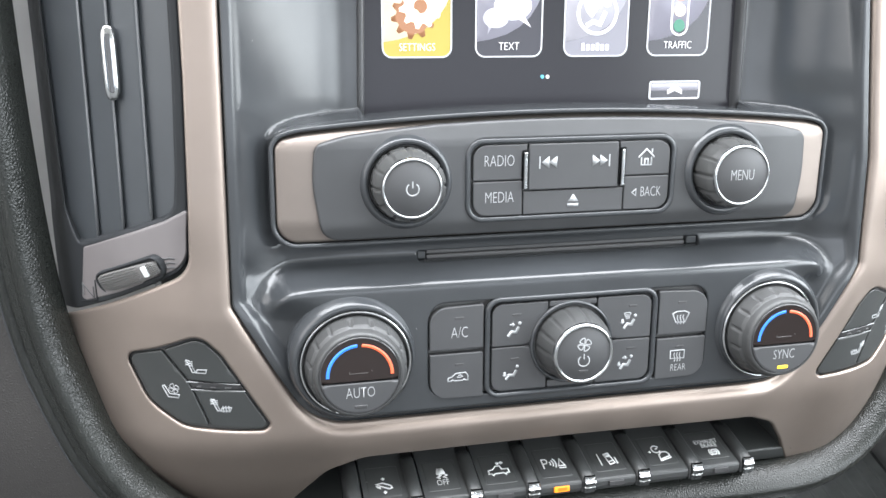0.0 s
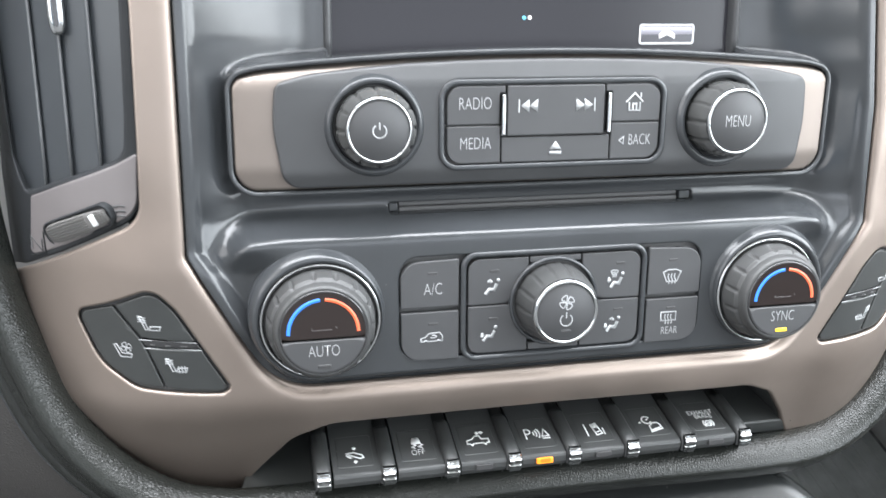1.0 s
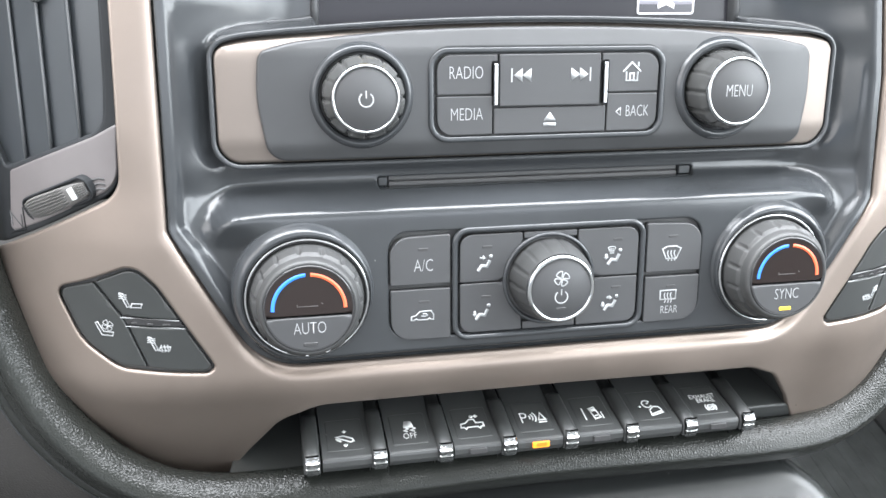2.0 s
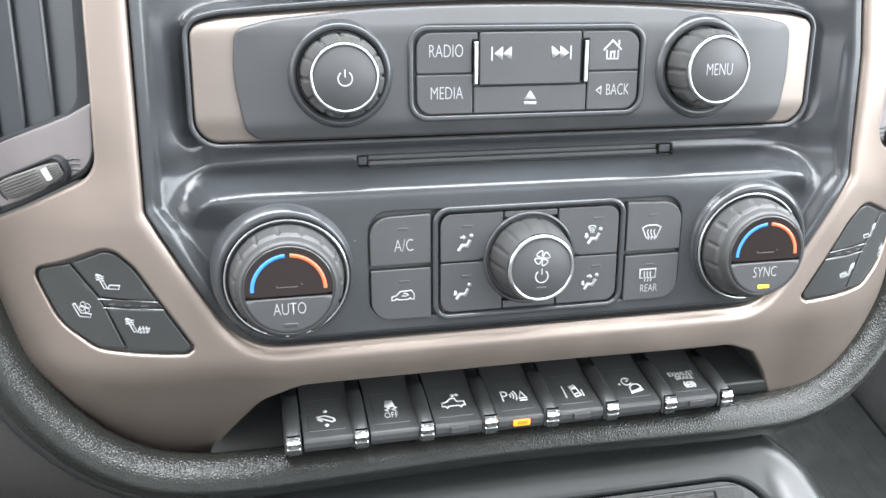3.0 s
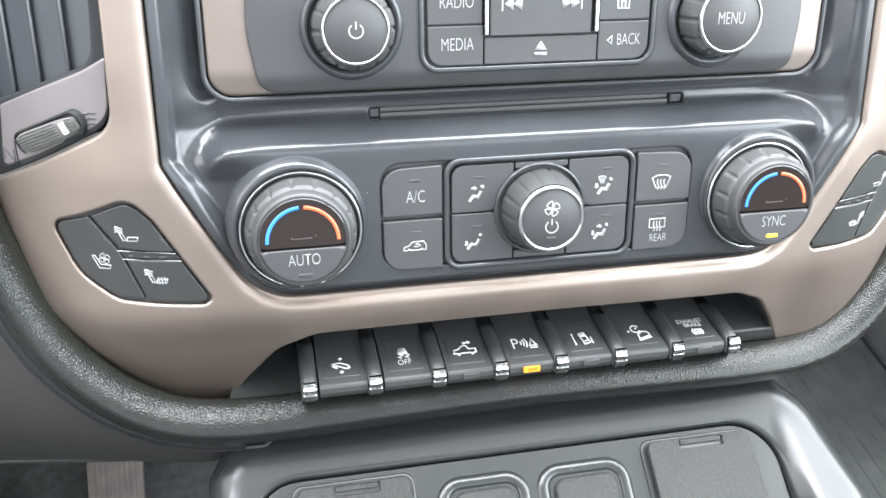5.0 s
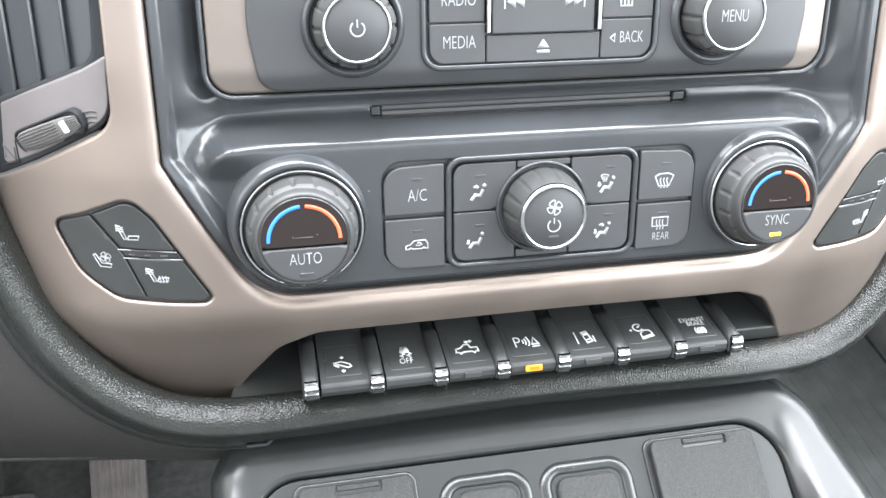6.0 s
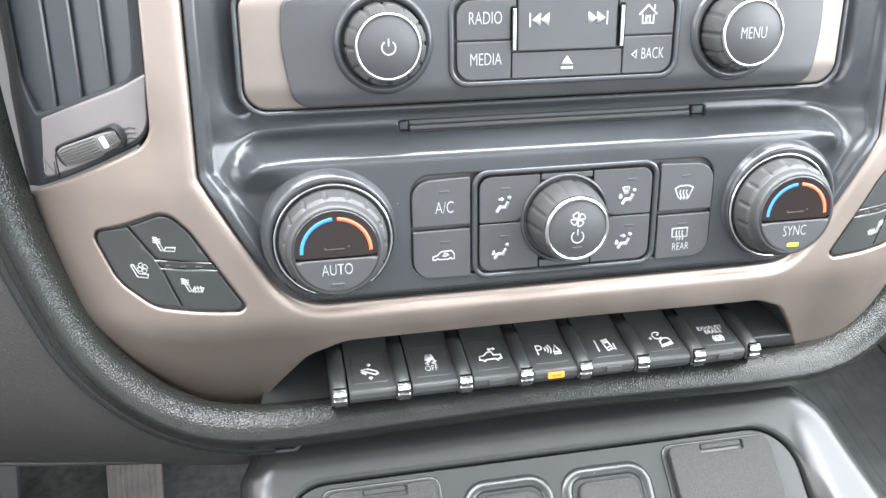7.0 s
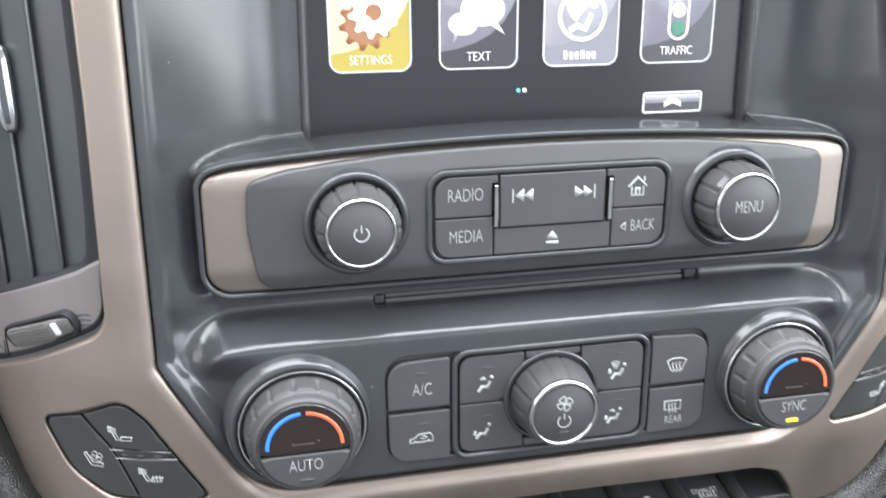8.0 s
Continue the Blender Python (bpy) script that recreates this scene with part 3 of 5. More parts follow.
b = button(radio, "home_button", rounded([(25.2, 75.0, 0.6), (46.8, 75.0, 0.6), (46.8, 90.4, 6), (22.4, 90.4, 0.6), (22.4, 87.6, 0.3), (25.2, 87.6, 0.3)]), RB)
part("symbol", symbol("s", [[(31.4, 82.9), (35.2, 86.6), (39.0, 82.9)], [(32.8, 83.0), (32.8, 79.4), (37.7, 79.4), (37.7, 83.0)], [(37.9, 84.9), (37.9, 86.8)],
                            [(34.5, 79.8), (34.5, 82.2), (36.0, 82.2), (36.0, 79.8)]], [], 0.7), M_WHITE, b, "", plane(0, 5.75, 0))
b = button(radio, "back_button", rounded([(25.2, 59.2, 0.6), (46.8, 59.2, 6), (46.8, 74.4, 0.6), (25.2, 74.4, 0.6)]), RB)
part("legend", legend("BACK", 4.6, 0.60), M_WHITE, b, "", plane(38.2, 5.75, 67.0))
part("symbol", symbol("s", [[(29.0, 67.0), (31.0, 68.5), (31.0, 65.5), (29.0, 67.0)]], [], 0.42), M_WHITE, b, "", plane(0, 5.75, 0))
for u0, u1 in ((-22.7, -21.0), (22.9, 24.6)):
    part("chrome_tab", plate(box2(u0, 70.6, u1, 87.0, 0.3), (), None, 0, 0.5, 4, 3), M_CHROME, radio, "upright chrome tab between buttons", plane(0, 4.2, 0))


def small_knob(parent, name, x, z, y_base, top, label, tip=0.0):
    """A ribbed knob with a bright ring and a flat cap; top: its height over the panel; tip: by how much its end is narrower."""
    m = plane(x, y_base, z)
    collar = part("knob_collar", lathe([(21.4 - tip, -1.2), (20.9 - tip, -0.1), (20.1 - tip, 1.2), (19.2 - 0.8 * tip, 1.9), (18.2 - 0.6 * tip, 1.9), (17.2 - 0.4 * tip, 1.2), (16.7 - 0.3 * tip, 0.1), (16.4 - 0.3 * tip, -3.0)], 80),
                  M_BEZEL, parent, "rounded collar round the knob", m)
    part("knob_well", lathe([(0.0, -2.4), (16.8 - 0.3 * tip, -2.4)], 40), M_GAP, collar, "", m)
    prof = [(15.8 - 0.3 * tip, -2.2), (15.9 - 0.3 * tip, 0.5), (15.6 - 0.4 * tip, top - 5.0), (15.1 - 0.5 * tip, top - 4.2), (13.9 - tip, top - 1.6), (13.4 - tip, top - 0.7), (12.9 - tip, top - 0.5), (12.2 - tip, top - 0.9)]
    knob = part(name, lathe(prof, 144, grip_ribs(12, 0.8, 1, 4)), M_GRIP, parent, label, m)
    part("chrome_ring", lathe([(13.9 - tip, top - 1.7), (13.8 - tip, top - 0.9), (13.5 - tip, top - 0.3), (13.1 - tip, top), (12.8 - tip, top), (12.5 - tip, top - 0.3), (12.4 - tip, top - 0.9)], 96), M_CHROME, knob, "thin bright ring", m)
    part("cap", lathe([(12.6 - tip, top - 0.8), (12.1 - tip, top - 0.35), (0.0, top - 0.35)], 64), M_BUTTON, knob, "flat satin cap", m)
    return knob, plane(x, y_base - top + 0.30, z)


knob, km = small_knob(radio, "power_knob", -74.4, 75.3, 6.6, 14.6, "ribbed charcoal power and volume knob", 0.9)
part("symbol", symbol("s", [arc2(0, -0.2, 2.6, 125, 415, 22), [(0, 0.4), (0, 3.2)]], [], 0.55), M_WHITE, knob, "", km)
knob, km = small_knob(radio, "menu_knob", 75.8, 75.3, 6.6, 14.6, "ribbed charcoal menu knob")
part("legend", legend("MENU", 4.8, 0.62), M_WHITE, knob, "", km)

RAISE[0] = -1.5
# ---- touch screen ----
screen = thing("touchscreen", 2.5, 45, 106, "dark glass touchscreen showing a row of app tiles", "screen")
part("glass", plate(box2(-93.2, 98.0, 98.2, 205, 2), (), None, 0, 0.4, 3, 2), M_GLASS, screen, "dark glossy glass", plane(0, 44.6, 0))
SM = plane(0, 44.45, 0)
TILE_FRAME = lit("lit_tile_border", (0.62, 0.64, 0.68), 0.7)


def tile(x, name, low, high):
    """An app tile with a bright border and a paler sweep across its upper part."""
    out = box2(x - 16.2, 126.3, x + 16.2, 164, 4.5)
    t = part(name, plate(out, (), None, 0, 0.1, 0.3, 1), low, screen, "", SM)
    wave = [(x - 15.4, 133.4), (x - 9, 134.4), (x - 1, 136.8), (x + 5, 140.0), (x + 10, 144.4), (x + 13.4, 149.6), (x + 15.4, 154.0), (x + 15.4, 163), (x - 15.4, 163)]
    part("sheen", plate(wave, (), None, 0, 0.0, 0.1, 1), high, t, "paler upper sweep", plane(0, 44.30, 0))
    bm = bmesh.new()
    stroke_into(bm, box2(x - 15.9, 126.6, x + 15.9, 163.7, 4.3), 0.7, 0.0, 0.25, True)
    part("tile_border", bm, TILE_FRAME, t, "bright line border", plane(0, 44.40, 0))
    return t


GREY_LOW, GREY_HIGH = lit("screen_dark_grey", (0.036, 0.036, 0.045), 1.0), lit("screen_mid_grey", (0.24, 0.24, 0.29), 1.0)
SCREEN_WHITE = lit("screen_white", (0.92, 0.92, 0.95), 1.0)
SCREEN_BACK = plane(0, 44.15, 0)
t = tile(-62.0, "settings_tile", lit("screen_gold", (0.39, 0.315, 0.06), 0.85), lit("screen_pale_gold", (0.74, 0.70, 0.50), 0.9))
part("caption", legend("SETTINGS", 3.4, 0.78), SCREEN_WHITE, t, "", plane(-62.0, 44.1, 131.0))


def gear(u, v, r, teeth, hole):
    out = []
    for i in range(teeth * 4):
        a = 2 * math.pi * (i + 0.5) / (teeth * 4)
        out.append((u + (r if i % 4 < 2 else r * 0.76) * math.cos(a), v + (r if i % 4 < 2 else r * 0.76) * math.sin(a)))
    return plate(out, [ring2(hole, 14, u, v)], None, 0, 0.1, 0.2, 1, 3.0)


part("gear", gear(-63.6, 145.0, 10.4, 10, 3.0), lit("screen_rust", (0.34, 0.16, 0.08), 0.7), t, "rust red gear", SCREEN_BACK)
part("gear", gear(-60.4, 149.0, 10.0, 10, 3.2), lit("screen_cream", (0.95, 0.86, 0.74), 1.0), t, "cream gear", plane(0, 43.9, 0))
t = tile(-18.6, "text_tile", GREY_LOW, GREY_HIGH)
part("caption", legend("TEXT", 3.6, 0.80), SCREEN_WHITE, t, "", plane(-18.6, 44.1, 131.2))
part("speech_bubble", plate(arc2(-17.0, 149.5, 9.0, -50, 290, 30, 6.5) + [(-12.0, 142.2), (-8.0, 139.8)], (), None, 0, 0.2, 0.2, 1), SCREEN_WHITE, t, "", plane(0, 43.9, 0))
part("speech_bubble", plate(arc2(-25.0, 144.0, 6.2, -110, 230, 24, 4.6) + [(-28.6, 139.9), (-29.0, 136.6)], (), None, 0, 0.2, 0.2, 1), lit("screen_silver", (0.44, 0.44, 0.50), 1.0), t,
     "", plane(0, 44.1, 0))
t = tile(24.4, "assistance_tile", lit("screen_lilac_grey", (0.20, 0.20, 0.235), 1.0), lit("screen_pale_lilac", (0.36, 0.36, 0.41), 1.0))
for k in range(6):
    part("caption_bar", plate(box2(17.2 + 2.45 * k, 129.2, 18.7 + 2.45 * k, 132.0 if k % 3 else 132.6, 0.2, 2), (), None, 0, 0.05, 0.1, 1), SCREEN_WHITE, t, "", plane(0, 44.1, 0))
part("symbol", symbol("s", [arc2(24.6, 146.5, 9.6, 0, 360, 40)], [], 1.5), SCREEN_WHITE, t, "white ring symbol", SCREEN_BACK)
part("symbol", symbol("s", [[(19.2, 140.6), (22.6, 142.4), (26.0, 141.2), (28.6, 147.0)]] + [arc2(27.5, 152, r, 150, 235, 8) for r in (4.4, 6.6, 8.8)],
                      [ring2(2.0, 14, 29.2, 151.0)], 2.0), SCREEN_WHITE, t, "", SCREEN_BACK)
t = tile(66.8, "traffic_tile", GREY_LOW, GREY_HIGH)
part("caption", legend("TRAFFIC", 3.5, 0.78), SCREEN_WHITE, t, "", plane(66.8, 44.1, 131.4))
part("lamp_case", symbol("s", [box2(62.8, 136.2, 71.2, 166, 4.1) + box2(62.8, 136.2, 71.2, 166, 4.1)[:1]], [], 0.9), SCREEN_WHITE, t, "", SCREEN_BACK)
for v, c, nm in ((140.6, (0.03, 0.17, 0.11), "green_lamp"), (147.8, (0.74, 0.66, 0.50), "pale_lamp"), (155.0, (0.50, 0.24, 0.22), "red_lamp")):
    part(nm, plate(ring2(3.1, 20, 67.0, v), (), None, 0, 0.3, 0.3, 2), lit("screen_" + nm, c, 1.0), t, "", SCREEN_BACK)
for u, c in ((-1.7, (0.12, 0.50, 0.70)), (0.9, (0.85, 0.85, 0.85))):
    part("page_dot", plate(ring2(0.95, 14, u, 117.2), (), None, 0, 0.2, 0.2, 1), lit("screen_dot", c, 1.0), screen, "", SM)
t = part("up_button", plate(box2(53.6, 105.8, 80.0, 114.0, 1.0), (), None, 0, 0.1, 0.2, 1), GREY_LOW, screen, "", SM)
part("sheen", plate(box2(54.2, 109.8, 79.4, 113.4, 0.5), (), None, 0, 0.0, 0.1, 1), lit("screen_pale_grey", (0.30, 0.30, 0.35), 1.0), t, "", plane(0, 44.3, 0))
bm = bmesh.new()
stroke_into(bm, box2(53.6, 105.8, 80.0, 114.0, 1.0), 0.9, 0, 0.25, True)
part("tile_border", bm, TILE_FRAME, t, "", plane(0, 44.35, 0))
part("symbol", symbol("s", [], [[(63.0, 107.9), (66.9, 109.6), (70.8, 107.9), (70.8, 110.0), (66.9, 112.3), (63.0, 110.0)]]), SCREEN_WHITE, t, "white chevron", plane(0, 44.2, 0))
# the screen unit sits 5 mm proud of its bed and is a little smaller than drawn
for ob in screen.children_recursive:
    ob.data.transform(Matrix.Translation((-0.0018, -0.0050, 0.00044)) @ Matrix.Scale(0.9873, 4))

RAISE[0] = -0.1
# ---- climate panel ----
climate = thing("climate_control_panel", 0, 2, -2, "charcoal climate panel with three knobs and eight buttons", "climate panel")
CB = plane(0, 0.2, 0)
W0 = plane(0, 0.15, 0)
part("button_bed", plate(rounded([(-69.6, -27.6, 8), (72.4, -27.6, 8), (72.4, 23.6, 8), (-69.6, 23.6, 8)]), (), None, 0, 0.3, 1, 1), M_GAP, climate, "", plane(0, 3.6, 0))
part("center_surround", hoop(box2(-40.4, -26.0, 43.0, 22.2, 7, 8), 2.3, 1.0, 3), M_BEZEL, climate, "raised rounded ring", plane(0, -0.4, 0))
b = button(climate, "air_conditioning_button", rounded([(-65.8, -0.6, 0.6), (-41.2, -0.6, 0.6), (-41.2, 19.8, 0.8), (-65.8, 19.0, 8)]), CB, "", (-52.4, 14.1))
part("legend", legend("A/C", 5.1, 0.66), M_WHITE, b, "", plane(-52.2, 0.15, 7.2))
b = button(climate, "recirculation_button", rounded([(-65.8, -23.8, 8), (-41.2, -24.2, 0.8), (-41.2, -2.6, 0.6), (-65.8, -2.6, 0.6)]), CB, "", (-52.2, -7.9))
part("symbol", symbol("s", [[(-4.6, -1.4), (-4.4, 0.2), (-2.6, 0.6), (-1.0, 2.2), (3.6, 2.4), (4.7, 0.8), (4.7, -1.4), (3.6, -1.4), (3.0, -0.8), (2.2, -1.4), (-1.6, -1.4), (-2.4, -0.8), (-3.2, -1.4), (-4.6, -1.4)],
                             [(-0.4, 0.3), (1.2, 0.1), (2.2, 0.6), (1.4, 1.3), (0.2, 1.2)]], [], 0.5, at=(-53.0, -14.2)), M_WHITE, b, "", W0)


def wedge(u0, v0, u1, v1, corner):
    """A button outline beside the fan knob: a rounded corner outside and an arc cut from the inner corner."""
    cx, cy, r = 0.6, -1.2, 19.6
    left, up = u0 < 0, corner > 0
    base = [(u0, v0), (u1, v0), (u1, v1), (u0, v1)]
    pts = []
    for (u, v) in base:
        if math.dist((u, v), (cx, cy)) < r:
            ends = [(cx + (-1 if left else 1) * math.sqrt(r * r - (v - cy) ** 2), v)]
            other = (u, cy + (1 if up else -1) * math.sqrt(max(0.1, r * r - (u - cx) ** 2)))
            a0 = math.degrees(math.atan2(ends[0][1] - cy, ends[0][0] - cx))
            a1 = math.degrees(math.atan2(other[1] - cy, other[0] - cx))
            while a1 - a0 > 180:
                a1 -= 360
            while a1 - a0 < -180:
                a1 += 360
            seq = arc2(cx, cy, r, a0, a1, 10)
            prev = pts[-1] if pts else base[-1]
            pts += seq if math.dist(prev[:2], seq[0]) < math.dist(prev[:2], seq[-1]) else seq[::-1]
        else:
            outer = (u == u0 and left) or (u == u1 and not left)
            edge = (v == v1 and up) or (v == v0 and not up)
            pts.append((u, v, 5 if outer and edge else 0.6))
    return rounded(pts, 5)


def airflow(name, x0, z0, x1, z1, up, at, extra_fills, extra_lines, lamp):
    bt = button(climate, name, wedge(x0, z0, x1, z1, 1 if up else -1), CB, "", lamp)
    part("symbol", symbol("s", FIGURE, [], 1.35, (0.86, 0.86), at), M_WHITE, bt, "", W0)
    part("symbol", symbol("s", extra_lines, HEAD + extra_fills, 0.4, (0.86, 0.86), at), M_WHITE, bt, "", plane(0, 0.12, 0))
    return bt


airflow("face_airflow_button", -37.2, -1.0, -11.0, 19.0, True, (-26.7, 6.6), [arrow(0.2, 3.0, 1, 0)], [], (-25.9, 13.7))
airflow("floor_airflow_button", -37.2, -22.8, -11.0, -1.6, False, (-27.4, -14.3), [arrow(-4.2, -2.0, 0, -1)], [], (-26.2, -7.5))
airflow("windscreen_and_floor_button", 13.0, -1.8, 39.8, 19.0, True, (29.4, 6.0), [arrow(-4.6, -1.0, 0, -1)],
        [[(p[0] - 1.8, p[1] + 4.2) for p in GLASS_ARC]] + [[(u - 1.8, v + 3.9) for u, v in wiggle(k, -2.0, 0.9, 6, 0.25)] for k in (-0.8, 0, 0.8)], (30.5, 13.9))
airflow("face_and_floor_button", 13.0, -22.8, 39.8, -2.4, False, (28.6, -14.2), [arrow(-4.4, -2.0, 0, -1), arrow(0.4, 3.0, 1, 0)], [], (30.5, -7.1))
part("fan_trim", plate(rounded([(-10.4, 16.4, 0.5), (12.4, 16.4, 0.5), (12.4, 19.0, 0.5), (-10.4, 19.0, 0.5)]), (), None, 0, 0.4, 2, 2), M_BUTTON, climate, "", CB)
part("fan_trim", plate(rounded([(-10.4, -22.8, 0.5), (12.4, -22.8, 0.5), (12.4, -19.6, 0.5), (-10.4, -19.6, 0.5)]), (), None, 0, 0.4, 2, 2), M_BUTTON, climate, "", CB)
b = button(climate, "windscreen_button", rounded([(43.8, -1.8, 0.6), (68.6, -1.8, 0.6), (68.6, 18.8, 8), (43.8, 19.8, 0.8)]), CB, "", (55.4, 13.8))
part("symbol", symbol("s", [[(p[0] * 2.2, p[1] * 2.2) for p in GLASS_ARC]] + [wiggle(k, -3.4, 1.2, 8, 0.35) for k in (-1.5, 0, 1.5)], [], 0.55, at=(55.0, 6.4)), M_WHITE, b, "", W0)
b = button(climate, "rear_window_button", rounded([(43.8, -24.2, 0.8), (68.6, -23.8, 8), (68.6, -3.8, 0.6), (43.8, -3.8, 0.6)]), CB, "", (55.6, -8.3))
part("symbol", symbol("s", [[(-3.6, -1.6), (3.6, -1.6), (3.6, 2.4), (-3.6, 2.4), (-3.6, -1.6)]] + [wiggle(k, -3.2, 1.4, 8, 0.3) for k in (-1.4, 0, 1.4)], [], 0.5, at=(54.6, -12.6)),
     M_WHITE, b, "", W0)
part("legend", legend("REAR", 3.5, 0.68), M_WHITE, b, "", plane(55.4, 0.15, -19.0))


def temperature_knob(name, x, z, word, lamp_mat, label):
    """A large knob: rounded mound, bright ring, ribbed grip, small display above and a button below."""
    m = plane(x, 1.0, z)
    bm = lathe([(30.6, -9.0), (30.2, -0.6), (29.7, 0.9), (29.0, 2.2), (28.2, 3.4), (27.5, 4.3), (26.7, 4.8), (25.9, 4.9), (25.2, 4.6), (24.7, 3.8), (24.4, 1.5), (24.3, -1.5)], 96)
    lean = 122 if x < 0 else 58
    for q in bm.verts:
        # the mound swells above the knob and dies away below it
        r, a = math.hypot(q.co.x, q.co.y), math.atan2(q.co.y, q.co.x)
        swell = (0.5 + 0.5 * math.cos(a - radians(lean))) ** 1.1
        k = (24.4 + max(0.0, r - 24.4) * (0.20 + 0.80 * swell)) / r if r > 24.4 else 1.0
        q.co.z -= 1.6 * (1 - swell) * (q.co.z > 1.7)
        q.co.x, q.co.y = q.co.x * k, q.co.y * k
    mound = part("knob_mound", bm, M_BEZEL, climate, "smooth moulded mound", m)
    part("bright_ring", lathe([(24.7, 1.0), (24.6, 2.8), (24.2, 3.7), (23.5, 3.9), (23.0, 3.4), (22.8, 2.2), (22.8, -0.4)], 96), M_SATIN, mound, "satin chrome ring", m)
    part("knob_well", lathe([(0, 0.8), (23.4, 0.8)], 48), M_GAP, mound, "", m)
    prof = [(21.9, -0.3), (22.0, 3.6), (21.8, 5.4), (21.5, 6.0), (21.0, 11.2), (20.7, 11.7), (19.7, 12.0), (19.4, 13.0), (18.9, 15.2), (18.3, 16.2), (17.6, 16.6), (17.1, 16.3)]
    k = part(name, lathe(prof, 240, grip_ribs(15, 0.7, 3, 5)), M_KNOB, climate, label, m)
    part("face_ring", lathe([(17.3, 15.9), (17.1, 16.75), (16.6, 16.9), (16.3, 16.6)], 80), M_GLOSS, k, "thin glossy black ring", m)
    disc = plane(x, -15.7, z)
    upper = arc2(0, 0, 16.6, -math.degrees(math.asin(2.3 / 16.6)), 180 + math.degrees(math.asin(2.3 / 16.6)), 40)
    lower = arc2(0, 0, 16.6, 180 + math.degrees(math.asin(3.1 / 16.6)), 360 - math.degrees(math.asin(3.1 / 16.6)), 36)
    d = part("display", plate(upper, (), None, 0, 0.2, 1.2, 1), M_DISPLAY, k, "dark half-round temperature display", disc)
    part("blue_arc", symbol("s", [arc2(0, 0.0, 13.6, 180, 94, 24)], [], 1.35), M_BLUE, k, "glowing blue arc", plane(x, -15.75, z))
    part("red_arc", symbol("s", [arc2(0, 0.0, 13.6, 86, 0, 24)], [], 1.35), M_RED, k, "glowing red arc", plane(x, -15.75, z))
    bm = bmesh.new()
    stroke_into(bm, [(-4.4, 2.2), (-4.4, 1.2), (3.4, 1.2)], 0.32)
    stroke_into(bm, [(4.6, 2.4), (5.2, 1.8)], 0.32)
    part("display_segment", bm, M_SEGMENT, d, "faint unlit digits", plane(x, -15.72, z))
    part("lower_button", plate(lower, (), None, 0, 0.5, 1.4, 3), M_BUTTON, k, "half-round push button", plane(x, -16.1, z))
    part("legend", legend(word, 4.7, 0.66), M_WHITE, k, "", plane(x, -16.15, z - 7.5))
    part("indicator", plate(box2(-2.7, -14.6, 2.7, -13.1, 0.4, 3), (), None, 0, 0.2, 0.4, 1), lamp_mat, k, "", plane(x, -16.3, z))


temperature_knob("driver_temperature_knob", -98.9, -2.4, "AUTO", M_LED_OFF, "ribbed dark temperature knob with blue and red arcs")
temperature_knob("passenger_temperature_knob", 100.6, -2.4, "SYNC", M_YELLOW, "ribbed dark temperature knob with a lit yellow indicator")
m = plane(0.6, 0.6, -1.2)
collar = part("knob_collar", lathe([(20.0, -1.0), (19.8, 0.9), (19.2, 1.6), (18.4, 1.3), (18.0, -1.0)], 64), M_BEZEL, climate, "rounded collar round the fan knob", m)
part("knob_well", lathe([(0, -0.6), (18.6, -0.6)], 40), M_GAP, collar, "", m)
fan = part("fan_knob", lathe([(17.0, -0.5), (17.0, 1.0), (16.7, 5.0), (16.2, 9.0), (15.4, 11.6), (14.2, 15.2), (13.7, 16.2), (13.0, 16.4), (12.4, 16.0)], 144, grip_ribs(14, 0.6, 1, 4)),
           M_KNOB, climate, "ribbed charcoal fan knob", m)
part("chrome_ring", lathe([(14.3, 15.0), (14.2, 15.8), (13.8, 16.5), (13.3, 16.9), (12.8, 16.9), (12.4, 16.5), (12.2, 15.9)], 96), M_CHROME, fan, "thin bright ring", m)
part("cap", lathe([(12.5, 16.1), (12.1, 16.4), (0, 16.4)], 64), M_BUTTON, fan, "flat satin cap", m)
fm = plane(0.6, -15.85, -1.2)
part("symbol", symbol("s", [arc2(0.0, -3.2, 2.6, 125, 415, 20), [(0, -2.4), (0, 0.2)]] + fan_blades(0, 4.4, 3.0), [], 0.5),
     M_WHITE, fan, "", fm)
part("indicator", plate(box2(-2.2, -8.6, 2.2, -7.5, 0.4, 3), (), None, 0, 0.2, 0.3, 1), M_LED_OFF, fan, "", plane(0.6, -15.95, -1.2))


RAISE[0] = 0.0
